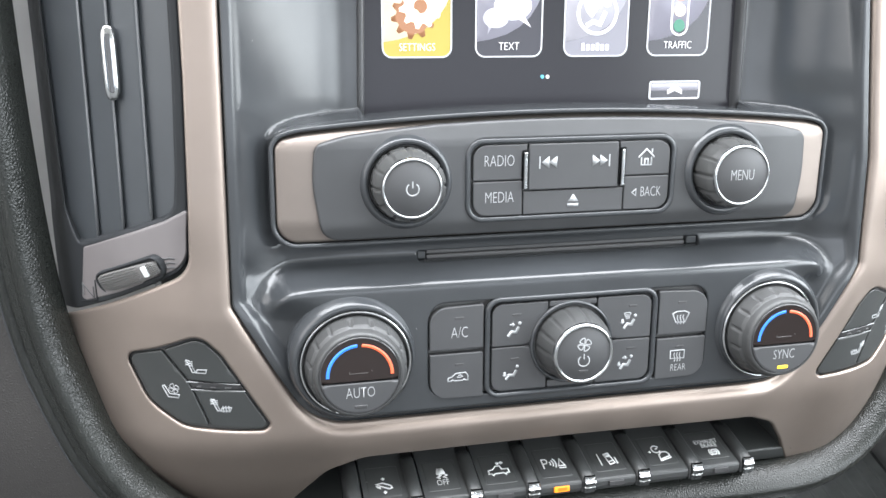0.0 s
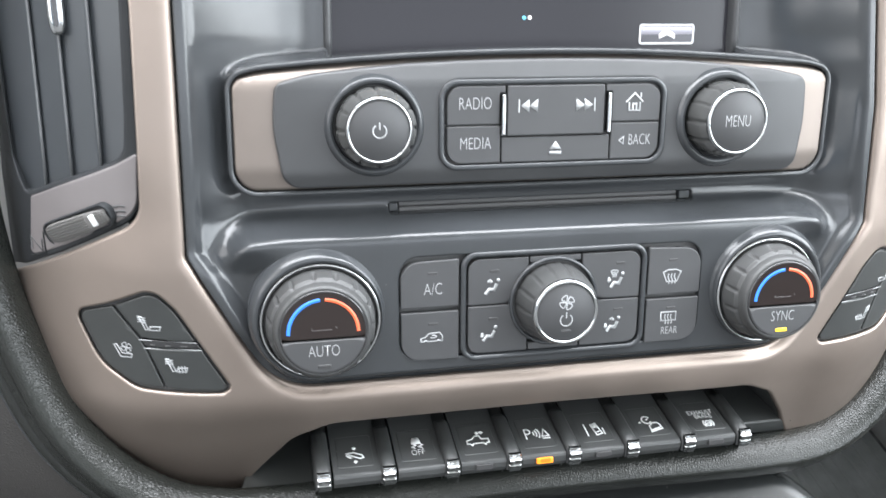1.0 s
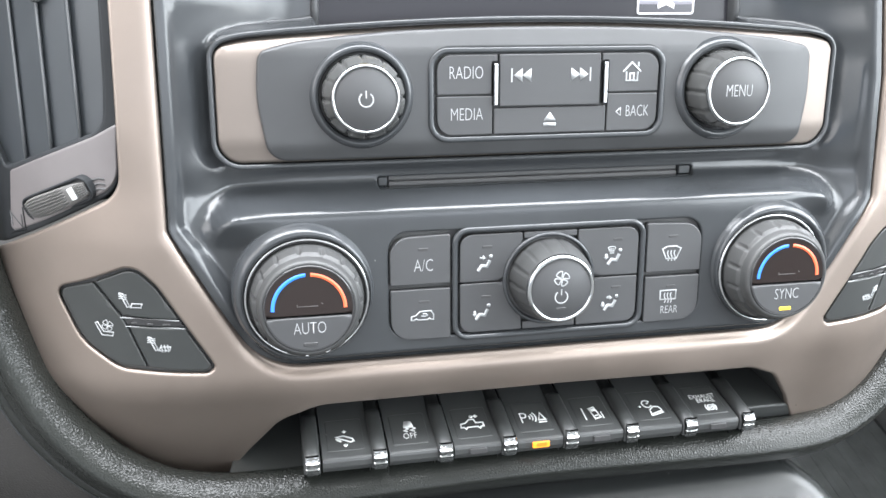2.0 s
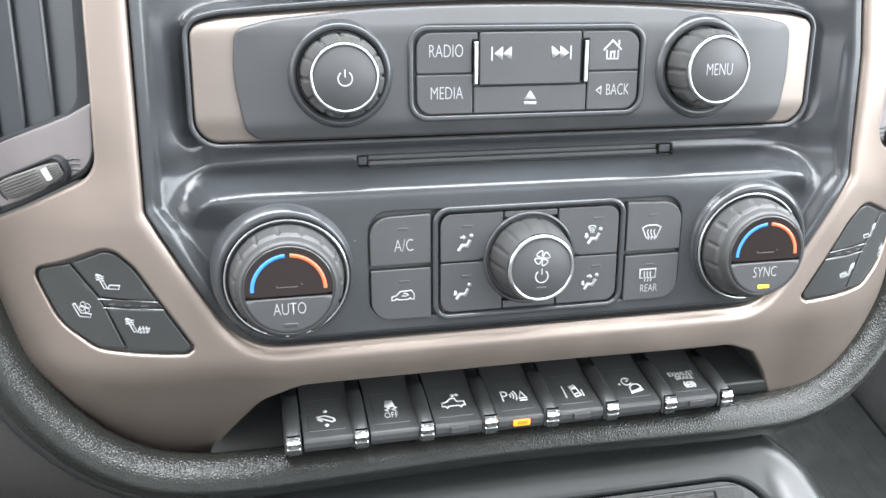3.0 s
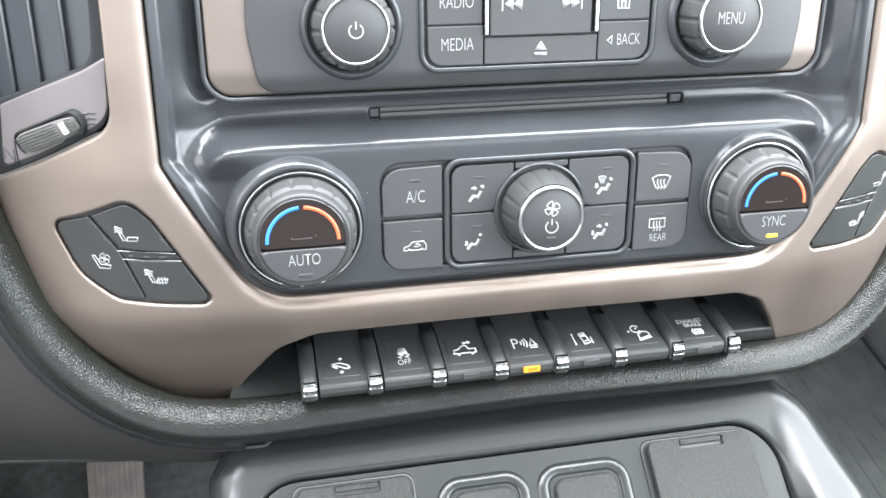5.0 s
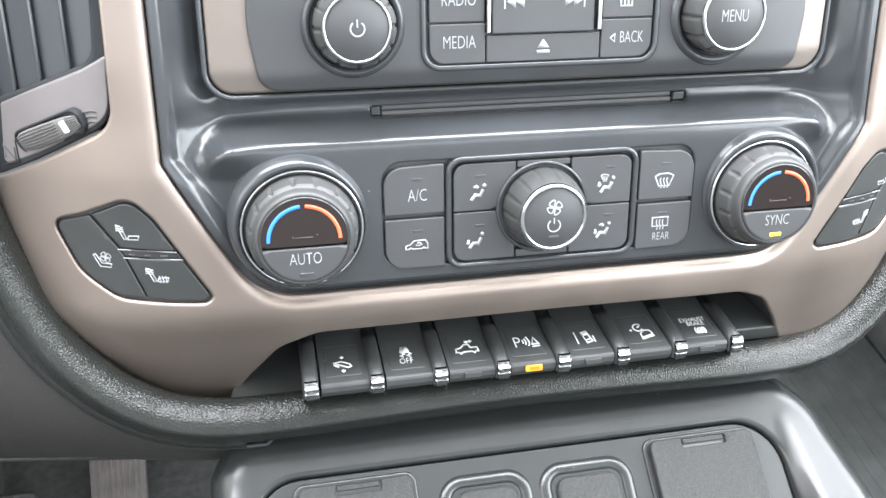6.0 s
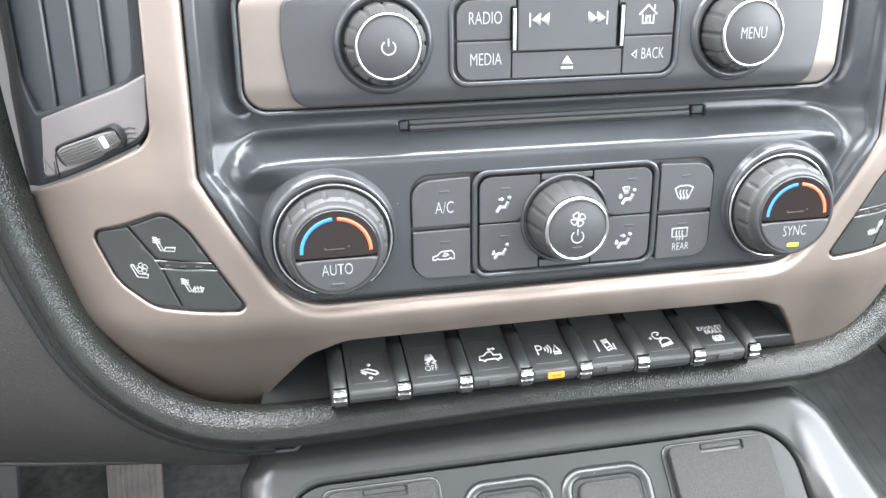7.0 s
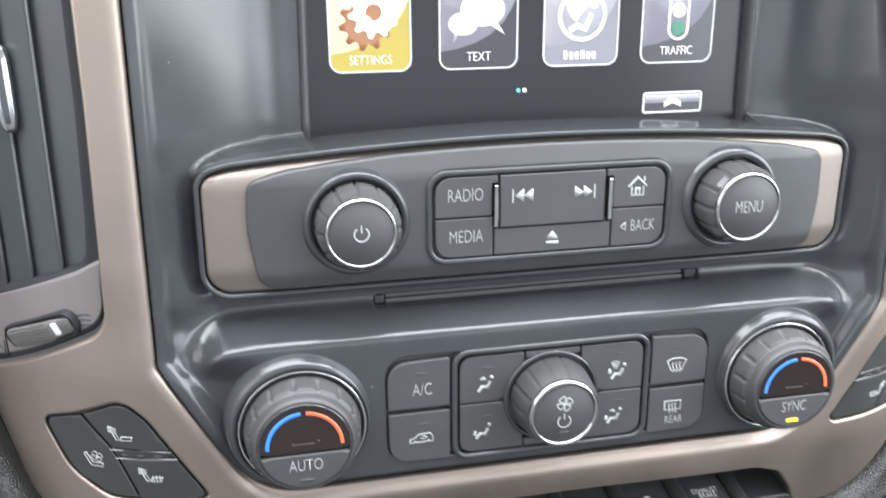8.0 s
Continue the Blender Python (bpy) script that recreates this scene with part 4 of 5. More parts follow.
# ---- heated seat switches ----
def seat_switches(s, name, label):
    """Three switches in a slanting black housing, beside the climate panel; s mirrors the set."""
    near = lambda pts: [(p[0] + 1.6, p[1] + 1.6, *p[2:]) for p in pts]
    flip = near if s < 0 else (lambda pts: mirror(near(pts)))
    base = thing(name, s * 166, 16, -14, label, "seat switch", "heated seat switches")
    depth = lambda u, v: -(trim_depth(u, v) + 0.9)
    part("housing", plate(flip(rounded([(-201, -1.5, 5), (-184, 5, 60), (-164, 12, 8), (-155, 2, 20), (-135.5, -34, 3), (-141, -38.0, 3), (-177, -35, 14), (-192, -23, 20)], 6)), (),
                          lambda u, v: depth(u, v) - 2.2, 4, 0.3, 3, 1), M_GAP, base, "black recessed housing")
    a = part("switch", plate(flip(rounded([(-181.2, 3.0, 0.8), (-165.8, 9.6, 7), (-158.0, 1.5, 20), (-150.2, -12.2, 0.8), (-171.6, -10.4, 0.8)])), (), depth, 3, 0.7, 3, 3), M_SWITCH, base)
    b2 = part("switch", plate(flip(rounded([(-169.8, -14.6, 0.8), (-148.4, -15.8, 0.8), (-139.0, -33.0, 2), (-141.5, -35.0, 2), (-163.4, -32.6, 0.8)])), (), depth, 3, 0.7, 3, 3), M_SWITCH, base)
    c = part("switch", plate(flip(rounded([(-197.6, -2.0, 4), (-182.2, 2.6, 0.8), (-172.4, -10.8, 0.8), (-170.6, -14.6, 0.8), (-164.2, -32.4, 0.8), (-175.0, -32.0, 13), (-189.0, -22.6, 20)])), (), depth, 3, 0.7, 3, 3), M_SWITCH, base)
    part("divider", plate(flip(rounded([(-172.2, -10.8, 0.3), (-150.0, -12.6, 0.3), (-148.4, -15.4, 0.3), (-170.4, -14.2, 0.3)])), (), lambda u, v: depth(u, v) - 0.4, 3, 0.3, 2, 2), M_GLOSS, base, "glossy black indicator strip")
    for p0, p1 in (((-171.2, -9.6), (-148.4, -10.9)), ((-169.4, -13.2), (-146.4, -14.3))):
        bm = bmesh.new()
        q = [(s * -1 * p0[0], p0[1]), (s * -1 * p1[0], p1[1])]
        stroke_into(bm, [(-abs(x) if s < 0 else abs(x), y) for x, y in q], 0.36, 0, 0.2)
        x0, z0 = (q[0][0] + q[1][0]) / 2, (q[0][1] + q[1][1]) / 2
        for v in bm.verts:
            v.co.z += float(depth(np.array([v.co.x]), np.array([v.co.y]))[0]) + 0.1
        part("edge_line", bm, M_WHITE, base, "thin bright edge line")
    for u in (-165.5, -159.5, -153.5):
        x = s * -u if s > 0 else u
        z = -11.7 - 0.055 * (u + 166.5)
        part("indicator", plate(box2(-1.5, -0.35, 1.5, 0.35, 0.2, 2), (), None, 0, 0.1, 0.3, 1), M_LED_OFF, base, "",
             plane(x, float(trim_depth(np.array([x]), np.array([z]))[0]) + 1.1, z))

    def mark(owner, u, v, lines, width=0.5):
        x = -u if s > 0 else u
        for ln in lines:
            bm = symbol("s", [[(-s * p[0], p[1]) for p in ln]], [], width, at=(x, v))
            for vert in bm.verts:
                vert.co.z += float(depth(np.array([vert.co.x]), np.array([vert.co.y]))[0]) + 0.05
            part("symbol", bm, M_WHITE, owner)

    waves = [[(-3.9 + 0.8 * i, 0.9 + k * 1.0 + 0.3 * math.sin(i * 1.6)) for i in range(5)] for k in (0.6, 1.5, 2.4)]
    back = [(-3.4, 3.9), (-2.2, 3.6), (0.1, -1.6), (-1.1, -1.9), (-3.4, 3.9)]
    cushion = [(0.3, -2.0), (4.4, -2.0), (4.8, -0.4), (1.0, -0.4), (0.3, -2.0)]
    mark(a, *((-166.9, -3.2) if s < 0 else (-173.0, -4.4)), [back, cushion] + waves)
    mark(b2, *((-157.6, -21.4) if s < 0 else (-161.5, -22.2)), [back, cushion] + waves + [[(1.4 + 1.2 * k + 0.25 * math.sin(i * 1.6), -2.6 + 0.8 * i) for i in range(5)] for k in range(3)])
    mark(c, *((-178.0, -15.6) if s < 0 else (-189.0, -17.4)), [[(-3.6, 2.8), (-1.4, -2.2), (3.0, -2.2), (3.4, -0.6), (-0.6, -0.6), (-2.6, 3.2), (-3.6, 2.8)]])
    mark(c, *((-178.0, -15.6) if s < 0 else (-189.0, -17.4)), fan_blades(1.3, 2.1, 2.2), 0.34)


seat_switches(-1, "seat_heater_switches", "black heated seat switches with white symbols in the trim")
seat_switches(1, "seat_heater_switches", "black heated seat switches with white symbols in the trim")


# ---- air vents ----
IDENT = Matrix.Identity(4)


def sweep(points, shape, closed=False):
    """Carries a closed cross-section (out, up) along points (x, y, z) of the stack; out lies across the line in the plane of the trim."""
    pts = [Vector(p) for p in points]
    bm = bmesh.new()
    rows = []
    for i, p in enumerate(pts):
        t = (pts[min(i + 1, len(pts) - 1)] - pts[max(i - 1, 0)]).normalized()
        side = t.cross(Vector((0, -1, 0))).normalized()
        up = side.cross(t).normalized()
        sec = shape(p) if callable(shape) else shape
        rows.append([bm.verts.new(p + side * a + up * b) for a, b in sec])
    n = len(rows[0])
    for r0, r1 in zip(rows, rows[1:]):
        for j in range(n):
            bm.faces.new((r0[j], r0[(j + 1) % n], r1[(j + 1) % n], r1[j]))
    bm.faces.new(rows[0])
    bm.faces.new(rows[-1])
    bmesh.ops.recalc_face_normals(bm, faces=bm.faces)
    return bm


def smooth_line(points, n=8):
    out = []
    for i in range(len(points) - 1):
        p0, p1, p2, p3 = (Vector(points[min(max(k, 0), len(points) - 1)]) for k in (i - 1, i, i + 1, i + 2))
        for j in range(n):
            t = j / n
            out.append(0.5 * ((2 * p1) + (p2 - p0) * t + (2 * p0 - 5 * p1 + 4 * p2 - p3) * t * t + (3 * p1 - p0 - 3 * p2 + p3) * t ** 3))
    return out + [Vector(points[-1])]


def air_vent(s):
    """A tall vent with upright vanes, a chrome slider and a ribbed thumbwheel below; s mirrors it."""
    flip = (lambda pts: pts) if s < 0 else mirror
    vent = thing("air_vent", s * 195, 40, 100, "black upright-vane air vent with a thumbwheel below", "air vent", "dashboard air vents")
    slope = lambda u, v: -(10.0 + 0.0085 * np.maximum(0, np.abs(u) - 150) ** 2)
    part("rear_wall", plate(flip([(-234, 14), (-160, 34), (-158, 215), (-234, 215)]), (), lambda u, v: slope(u, v) - 40, 8, 0.3, 3, 1), M_VENT, vent, "black depth of the duct")
    rim = rounded([(-161.9, 215), (-163.2, 119), (-164.8, 70), (-166.4, 40.6, 13), (-198, 24.6, 60), (-231, 8.5), (-231, 215)], 8)
    mouth = rounded([(-166.2, 210), (-167.6, 119), (-169.4, 80), (-171.0, 63.5, 9), (-200, 52.0, 60), (-214.5, 46.0, 2), (-220.6, 60), (-223.6, 210)], 8)
    part("housing", plate(flip(rim), [flip(mouth)], lambda u, v: slope(u, v) - 1.5 + 2.0 * ease(v, 62, 50) - 9.0 * ease(np.abs(u), 218, 231), 3, 1.2, 14, 3, 3.0), M_VENT, vent, "dark slate vent frame")
    tray = rounded([(-165.0, 66, 1), (-166.0, 57, 1), (-166.9, 42.6, 12), (-198, 27.0, 60), (-216.5, 18.6, 2), (-212.5, 45.0, 2), (-200, 50.6, 60), (-175.0, 60.6, 6)], 8)
    part("lower_panel", plate(flip(tray), (), lambda u, v: slope(u, v) + 0.9, 3, 0.8, 1.4, 3, 3.0), M_VENTPANEL, vent, "grey panel below the vanes")
    for (u0, u1, v1) in ((-165.5, -181.6, 64.0), (-180.6, -194.2, 60.4), (-193.2, -206.4, 55.2), (-205.4, -225.0, 50.2)):
        bm = bmesh.new()
        x, run = s * abs(u0), s * (abs(u1) - abs(u0))
        d0 = float(slope(np.array([x]), np.array([100.0]))[0]) - 5.0
        fall = float(slope(np.array([abs(u1)]), np.array([100.0]))[0]) - 7.0 - d0
        out = [(0.0, -1.6), (-0.55, -0.9), (-0.5, -0.2), (0.0, 0.1), (0.6, -0.1)] + [(1.2, -0.9), (abs(run), fall), (abs(run), fall - 1.5), (0.8, -2.8)]
        lev = [v1 - 6 + (220 - v1) * j / 6 for j in range(7)]
        rows = [[bm.verts.new((x + s * p[0] - s * 0.012 * (z - 60), z, d0 + p[1])) for p in out] for z in lev]
        for r0, r1 in zip(rows, rows[1:]):
            for j in range(len(out)):
                bm.faces.new((r0[j], r0[(j + 1) % len(out)], r1[(j + 1) % len(out)], r1[j]))
        bmesh.ops.recalc_face_normals(bm, faces=bm.faces)
        vane = part("vane", bm, M_VANE, vent, "upright slate vane", smooth=False)
        if abs(u0) > 170:
            bead_line = [(x - s * 0.012 * (z - 60), -d0 - 0.1, z) for z in lev]
            part("vane_edge", sweep(bead_line, [(0.55 * math.cos(a), 0.55 * math.sin(a)) for a in (2 * math.pi * i / 8 for i in range(8))]), M_VANEEDGE, vane, "thin paler, glossier front edge", m=IDENT)
        if abs(abs(u0) - 193.2) < 0.1:
            bm = bmesh.new()
            bmesh.ops.create_uvsphere(bm, u_segments=24, v_segments=24, radius=1.0)
            for v in bm.verts:
                q = [math.copysign(abs(c) ** e, c) for c, e in zip(v.co, (0.75, 0.40, 0.55))]
                v.co = Vector((x - s * 1.2 + q[0] * 3.3, 124.4 + q[1] * 15.2, d0 + 1.2 + q[2] * 3.0))
            slider = part("slider", bm, M_CHROME, vent, "chrome slider on a vane")
            # a dark strip imitates the dim cab mirrored in the chrome front
            part("slider_dark_reflection", plate(box2(x - s * 1.2 - 0.9, 112.6, x - s * 1.2 + 0.9, 136.2, 0.8, 4), (), None, 0, 0.2, 0.8, 2), M_GLOSS, slider, "dark strip standing in for the reflection along the slider", plane(0, -(d0 + 4.35), 0))
    # the thumbwheel lies in a slanting slot below the vanes
    ang = 24.0
    cx, cz = -192.2, 35.8
    mk = lambda dy: plane(s * abs(cx), 10.0 + 0.0085 * (abs(cx) - 150) ** 2 - 1.6 - dy, cz, 0, -s * ang) @ Matrix.Rotation(radians(s * 35), 4, "Y")
    part("wheel_slot", hoop(box2(-19.6, -5.2, 19.6, 5.2, 4.4, 6), 1.1, 0.5, 3), M_VENT, vent, "dark rounded slot", mk(0.0))
    part("wheel_well", plate(box2(-19, -4.6, 19, 4.6, 4), (), None, 0, 0.2, 1, 1), M_GAP, vent, "", mk(-1.6))
    bm = bmesh.new()
    n, cols = 56, 14
    rows = []
    for i in range(n + 1):
        t = -1 + 2 * i / n
        row = []
        for j in range(cols + 1):
            v = -1 + 2 * j / cols
            bumpy = 0.9 * (i % 2) * (j % 2) * (0.0 if 39 < (i if s < 0 else 56 - i) < 48 else 1.0)
            row.append(bm.verts.new((t * 17.8, v * (4.1 - 0.5 * t * (1 if s < 0 else -1)) * math.sqrt(1 - 0.6 * t ** 4), 3.4 * math.sqrt(max(0, 1 - 0.85 * t * t)) - 1.6 - 0.8 * abs(v) ** 4 + bumpy)))
        rows.append(row)
    for r0, r1 in zip(rows, rows[1:]):
        for j in range(cols):
            bm.faces.new((r0[j], r1[j], r1[j + 1], r0[j + 1]))
    wheel = part("thumbwheel", bm, M_WHEEL, vent, "finely knurled grey thumbwheel", mk(0.2), smooth=False)
    part("wheel_mark", plate(box2(8.6 if s < 0 else -11.4, -2.4, 11.4 if s < 0 else -8.6, 2.4, 0.5, 3), (), None, 0, 0.2, 0.6, 1), M_KEYMARK, wheel, "white position mark", mk(2.3))
    for k in range(3):
        z = 42.6 + 2.0 * k - 2.0
        x = s * 174.8
        bm = bmesh.new()
        stroke_into(bm, [(-4.2 + 1.2 * i, z + 0.25 * math.sin(i * 1.9) + (0.10 * i)) for i in range(7)], 0.8, 0, 0.15)
        bmesh.ops.transform(bm, matrix=Matrix.Translation((x, 0, 0)), verts=bm.verts)
        for v in bm.verts:
            v.co.z += float(slope(np.array([v.co.x]), np.array([v.co.y]))[0]) + 1.0
        part("airflow_mark", bm, M_GAP, vent, "")
    bm = bmesh.new()
    stroke_into(bm, [(s * 212.2 + p[0], 24.9 + p[1]) for p in ((-2.6, -2.6), (-2.6, 2.6), (2.6, -2.6), (2.6, 2.6))], 0.8, 0, 0.15)
    for v in bm.verts:
        v.co.z += float(slope(np.array([v.co.x]), np.array([v.co.y]))[0]) + 1.0
    part("closed_mark", bm, M_GAP, vent, "")
    bm = bmesh.new()
    stroke_into(bm, [(s * 212.0 + p[0], 25.6 + p[1]) for p in ((3.6 * -s, 5.2), (3.8 * -s, -4.0), (-3.8 * -s, -6.6))], 0.7, 0, 0.15)
    for v in bm.verts:
        v.co.z += float(slope(np.array([v.co.x]), np.array([v.co.y]))[0]) + 1.0
    part("mark_outline", bm, M_VENT, vent, "")


air_vent(-1)
air_vent(1)

# ---- row of switches under the climate panel ----
bank = thing("switch_bank", 1.5, 25, -80, "row of seven black piano-key switches with chrome-tipped dividers", "switch bank")
tray = rounded([(-144, -60, 4), (136, -60, 4), (136, -92, 4), (-144, -92, 4)])
part("tray", plate(tray, (), lambda u, v: -58.0 + 0 * u, 0, 0.3, 2, 1), M_SWITCH, bank, "black recess behind the switches")
MOUTH = rounded([(-139, -100), (-125.5, -79, 30), (-112, -60.5, 20), (-96, -52.7, 20), (101, -52.1, 20), (116, -58.6, 14), (127, -73, 16), (138, -92)], 8)
bm = bmesh.new()
rows = []
for u, v in MOUTH:
    d = float(trim_depth(np.array([u]), np.array([v]))[0])
    rows.append([bm.verts.new((u, v - 0.3, -d - 2.6)), bm.verts.new((u * 1.004, v - 0.8, -d - 6)), bm.verts.new((u * 1.02, v - 9 * float(ease(np.array([v]), -85, -57)[0]), -60))])
for r0, r1 in zip(rows, rows[1:]):
    for j in range(2):
        bm.faces.new((r0[j], r0[j + 1], r1[j + 1], r1[j]))
part("recess", bm, M_SWITCH, bank, "smooth black recess walls")


part("recess_floor", plate(box2(-150, 27, 141, 58, 1), (), lambda u, v: -24.0 + 0 * u, 0, 0.3, 1, 1), M_GAP, bank, "black floor of the recess", plane(0, 5.0, -77.6, 86))


for drop, corners in ((19.0, [(-102.4, 12, 1), (-102.4, 56, 1), (-126, 56, 1), (-136, 12, 2)]), (8.0, [(104.2, 12, 1), (139, 12, 2), (133, 56, 1), (104.2, 56, 1)])):
    part("end_panel", plate(rounded(corners), (), None, 0, 1.2, 7, 3, 2.0), M_SWITCH, bank, "smooth dark panel at the end of the row", plane(0, 5.0, -77.6, 66) @ Matrix.Translation((0, 0, -drop)))


def key_profile(bm, x0, x1, top=0.0, front=-6.5, deep=44.0, r=1.2):
    """A key in the plane of the row: a long top, a rounded nose and a short front."""
    prof = [(deep, top), (r * 1.3, top), (r * 0.45, top - r * 0.25), (0.0, top - r), (-0.4, front * 0.55), (0.6, front), (6, front - 0.5)]
    a = [bm.verts.new((x0, v, w)) for v, w in prof]
    b = [bm.verts.new((x1, v, w)) for v, w in prof]
    for i in range(len(prof) - 1):
        bm.faces.new((a[i], a[i + 1], b[i + 1], b[i]))
    bm.faces.new(a[::-1])
    bm.faces.new(b)
    bmesh.ops.recalc_face_normals(bm, faces=bm.faces)


CAR = [(-4.4, -1.0), (-4.2, 0.8), (-2.2, 1.2), (-0.6, 2.8), (1.2, 2.8), (1.8, 1.0), (4.6, 0.9), (4.6, -1.0), (3.6, -1.0), (3.0, -1.9), (2.2, -1.0), (-1.8, -1.0), (-2.5, -1.9), (-3.2, -1.0), (-4.4, -1.0)]
PEDAL_MARK = ([[(-3.2, 0.6), (-0.4, 1.0), (2.8, -0.6), (3.2, -1.8), (2.0, -2.2), (-1.2, -0.6), (-3.2, 0.6)], [(-3.4, -0.2), (-1.6, -1.2)], [(-3.0, -0.8), (-1.4, -1.7)]], [[(-0.9, 3.0), (0, 3.9), (0.9, 3.0), (0, 2.2)], [(-0.9, -3.6), (0, -2.8), (0.9, -3.6), (0, -4.5)]])
SKID_MARK = ([[(-1.4, 1.4), (-0.2, 0.6), (-1.8, -0.2), (-0.6, -0.9)], [(1.4, 1.4), (2.4, 0.6), (0.8, -0.2), (2.2, -0.9)]], [[(-1.9, 2.2), (-1.3, 4.4), (1.3, 4.4), (1.9, 2.2), (1.9, 1.2), (-1.9, 1.2)]])
BED_LIGHT_MARK = ([CAR, [(1.6, 4.6), (2.6, 3.6)], [(2.2, 5.0), (3.2, 4.0)]], [ring2(0.8, 10, 0.6, 4.2)])
PARKING_MARK = ([arc2(-2.4, 0.4, r, -38, 38, 6) for r in (1.5, 2.7, 3.9)] + [[(2.3, -1.2), (5.1, -1.2), (3.7, 2.4), (2.3, -1.2)], [(2.1, -2.3), (5.3, -2.3)]], [])
LANE_MARK = ([[(-3.4, 3.2), (-3.4, -3.2)], [(3.9, 0.6), (3.9, -3.0)], [(-0.6, 2.6), (1.8, 3.2), (2.9, -2.2), (0.4, -2.9), (-0.6, 2.6)], [(0.1, 1.2), (1.9, 1.5)], [(0.6, -1.4), (2.2, -1.0)]], [[(-0.3, 2.2), (1.7, 2.6), (1.9, 1.5), (0.0, 1.1)]])
HILL_MARK = ([[(-0.6, -3.0), (-0.4, -0.6), (1.6, 0.9), (3.6, 0.7), (4.4, -0.6), (4.3, -1.6), (-0.6, -3.0)], [(-1.0, -3.8), (4.8, -2.4)], arc2(-0.4, 2.6, 1.9, 30, 330, 14), [(-0.6, 2.6), (0.6, 3.2)]], [[(-4.6, 1.5), (-3.4, 2.2), (-3.4, 0.8)]])
BRAKE_MARK = ([arc2(0.8, -2.2, 1.3, 0, 360, 16), arc2(0.8, -2.2, 2.2, 130, 230, 8), arc2(0.8, -2.2, 2.2, -50, 50, 8), [(0.0, -2.2), (1.6, -2.2)]], [])
SYMBOLS = [PEDAL_MARK, SKID_MARK, BED_LIGHT_MARK, PARKING_MARK, LANE_MARK, HILL_MARK, BRAKE_MARK]
STRETCH = 1.14
for i in range(7):
    x = 0.9 + (i - 3) * 28.6
    bm = bmesh.new()
    key_profile(bm, x - 10.5, x + 10.5)
    key = part("switch_key", bm, M_KEY, bank, "", plane(0, 5.0, -77.6, 76), smooth=False)
    part("key_pad", plate(box2(x - 8.2, 5.4, x + 8.2, 26, 1.5), (), None, 0, 0.5, 0.5, 2), M_KEY, key, "slightly raised smooth pad", plane(0, 4.8, -77.5, 76))
    lines, fills = SYMBOLS[i]
    mk = plane(x, 4.75, -77.3, 76) @ Matrix.Translation((0, (13.3, 14.4, 13.7, 14.3, 13.5, 13.0, 12.8)[i], 0)) @ Matrix.Diagonal((1.16, STRETCH * 1.16, 1, 1))
    part("symbol", symbol("s", lines, fills, 0.58), M_KEYMARK, key, "", mk)
    if i == 1:
        part("legend", legend("OFF", 2.7, 0.80), M_KEYMARK, key, "", mk @ Matrix.Translation((0, -3.0, 0)))
    if i == 3:
        part("legend", legend("P", 5.4, 0.88, 1.0, 0.03), M_KEYMARK, key, "", mk @ Matrix.Translation((-3.5, 0.2, 0)))
    if i == 6:
        part("legend", legend("EXHAUST", 2.1, 0.86, 1.0, 0.02), M_KEYMARK, key, "", mk @ Matrix.Translation((0, 3.9, 0)))
        part("legend", legend("BRAKE", 2.1, 0.86, 1.0, 0.02), M_KEYMARK, key, "", mk @ Matrix.Translation((0.4, 1.6, 0)))
    if i in (2, 3, 4, 6):
        part("indicator", plate(box2(-3.9, -1.4, 3.9, 1.4, 0.5, 3), (), None, 0, 0.3, 0.6, 2), M_AMBER if i == 3 else M_LED_OFF, key, "lit amber indicator" if i == 3 else "",
             plane(x, 4.6, -79.9, 0) @ Matrix.Translation((0, 0, 0.35)))
    if i == 3:
        part("indicator_core", plate(box2(-2.2, -0.7, 2.6, 1.2, 0.5, 3), (), None, 0, 0.2, 0.3, 2), M_CORE, key, "deep orange glowing core", plane(x, 4.6, -79.9, 0) @ Matrix.Translation((0, 0, 0.5)))
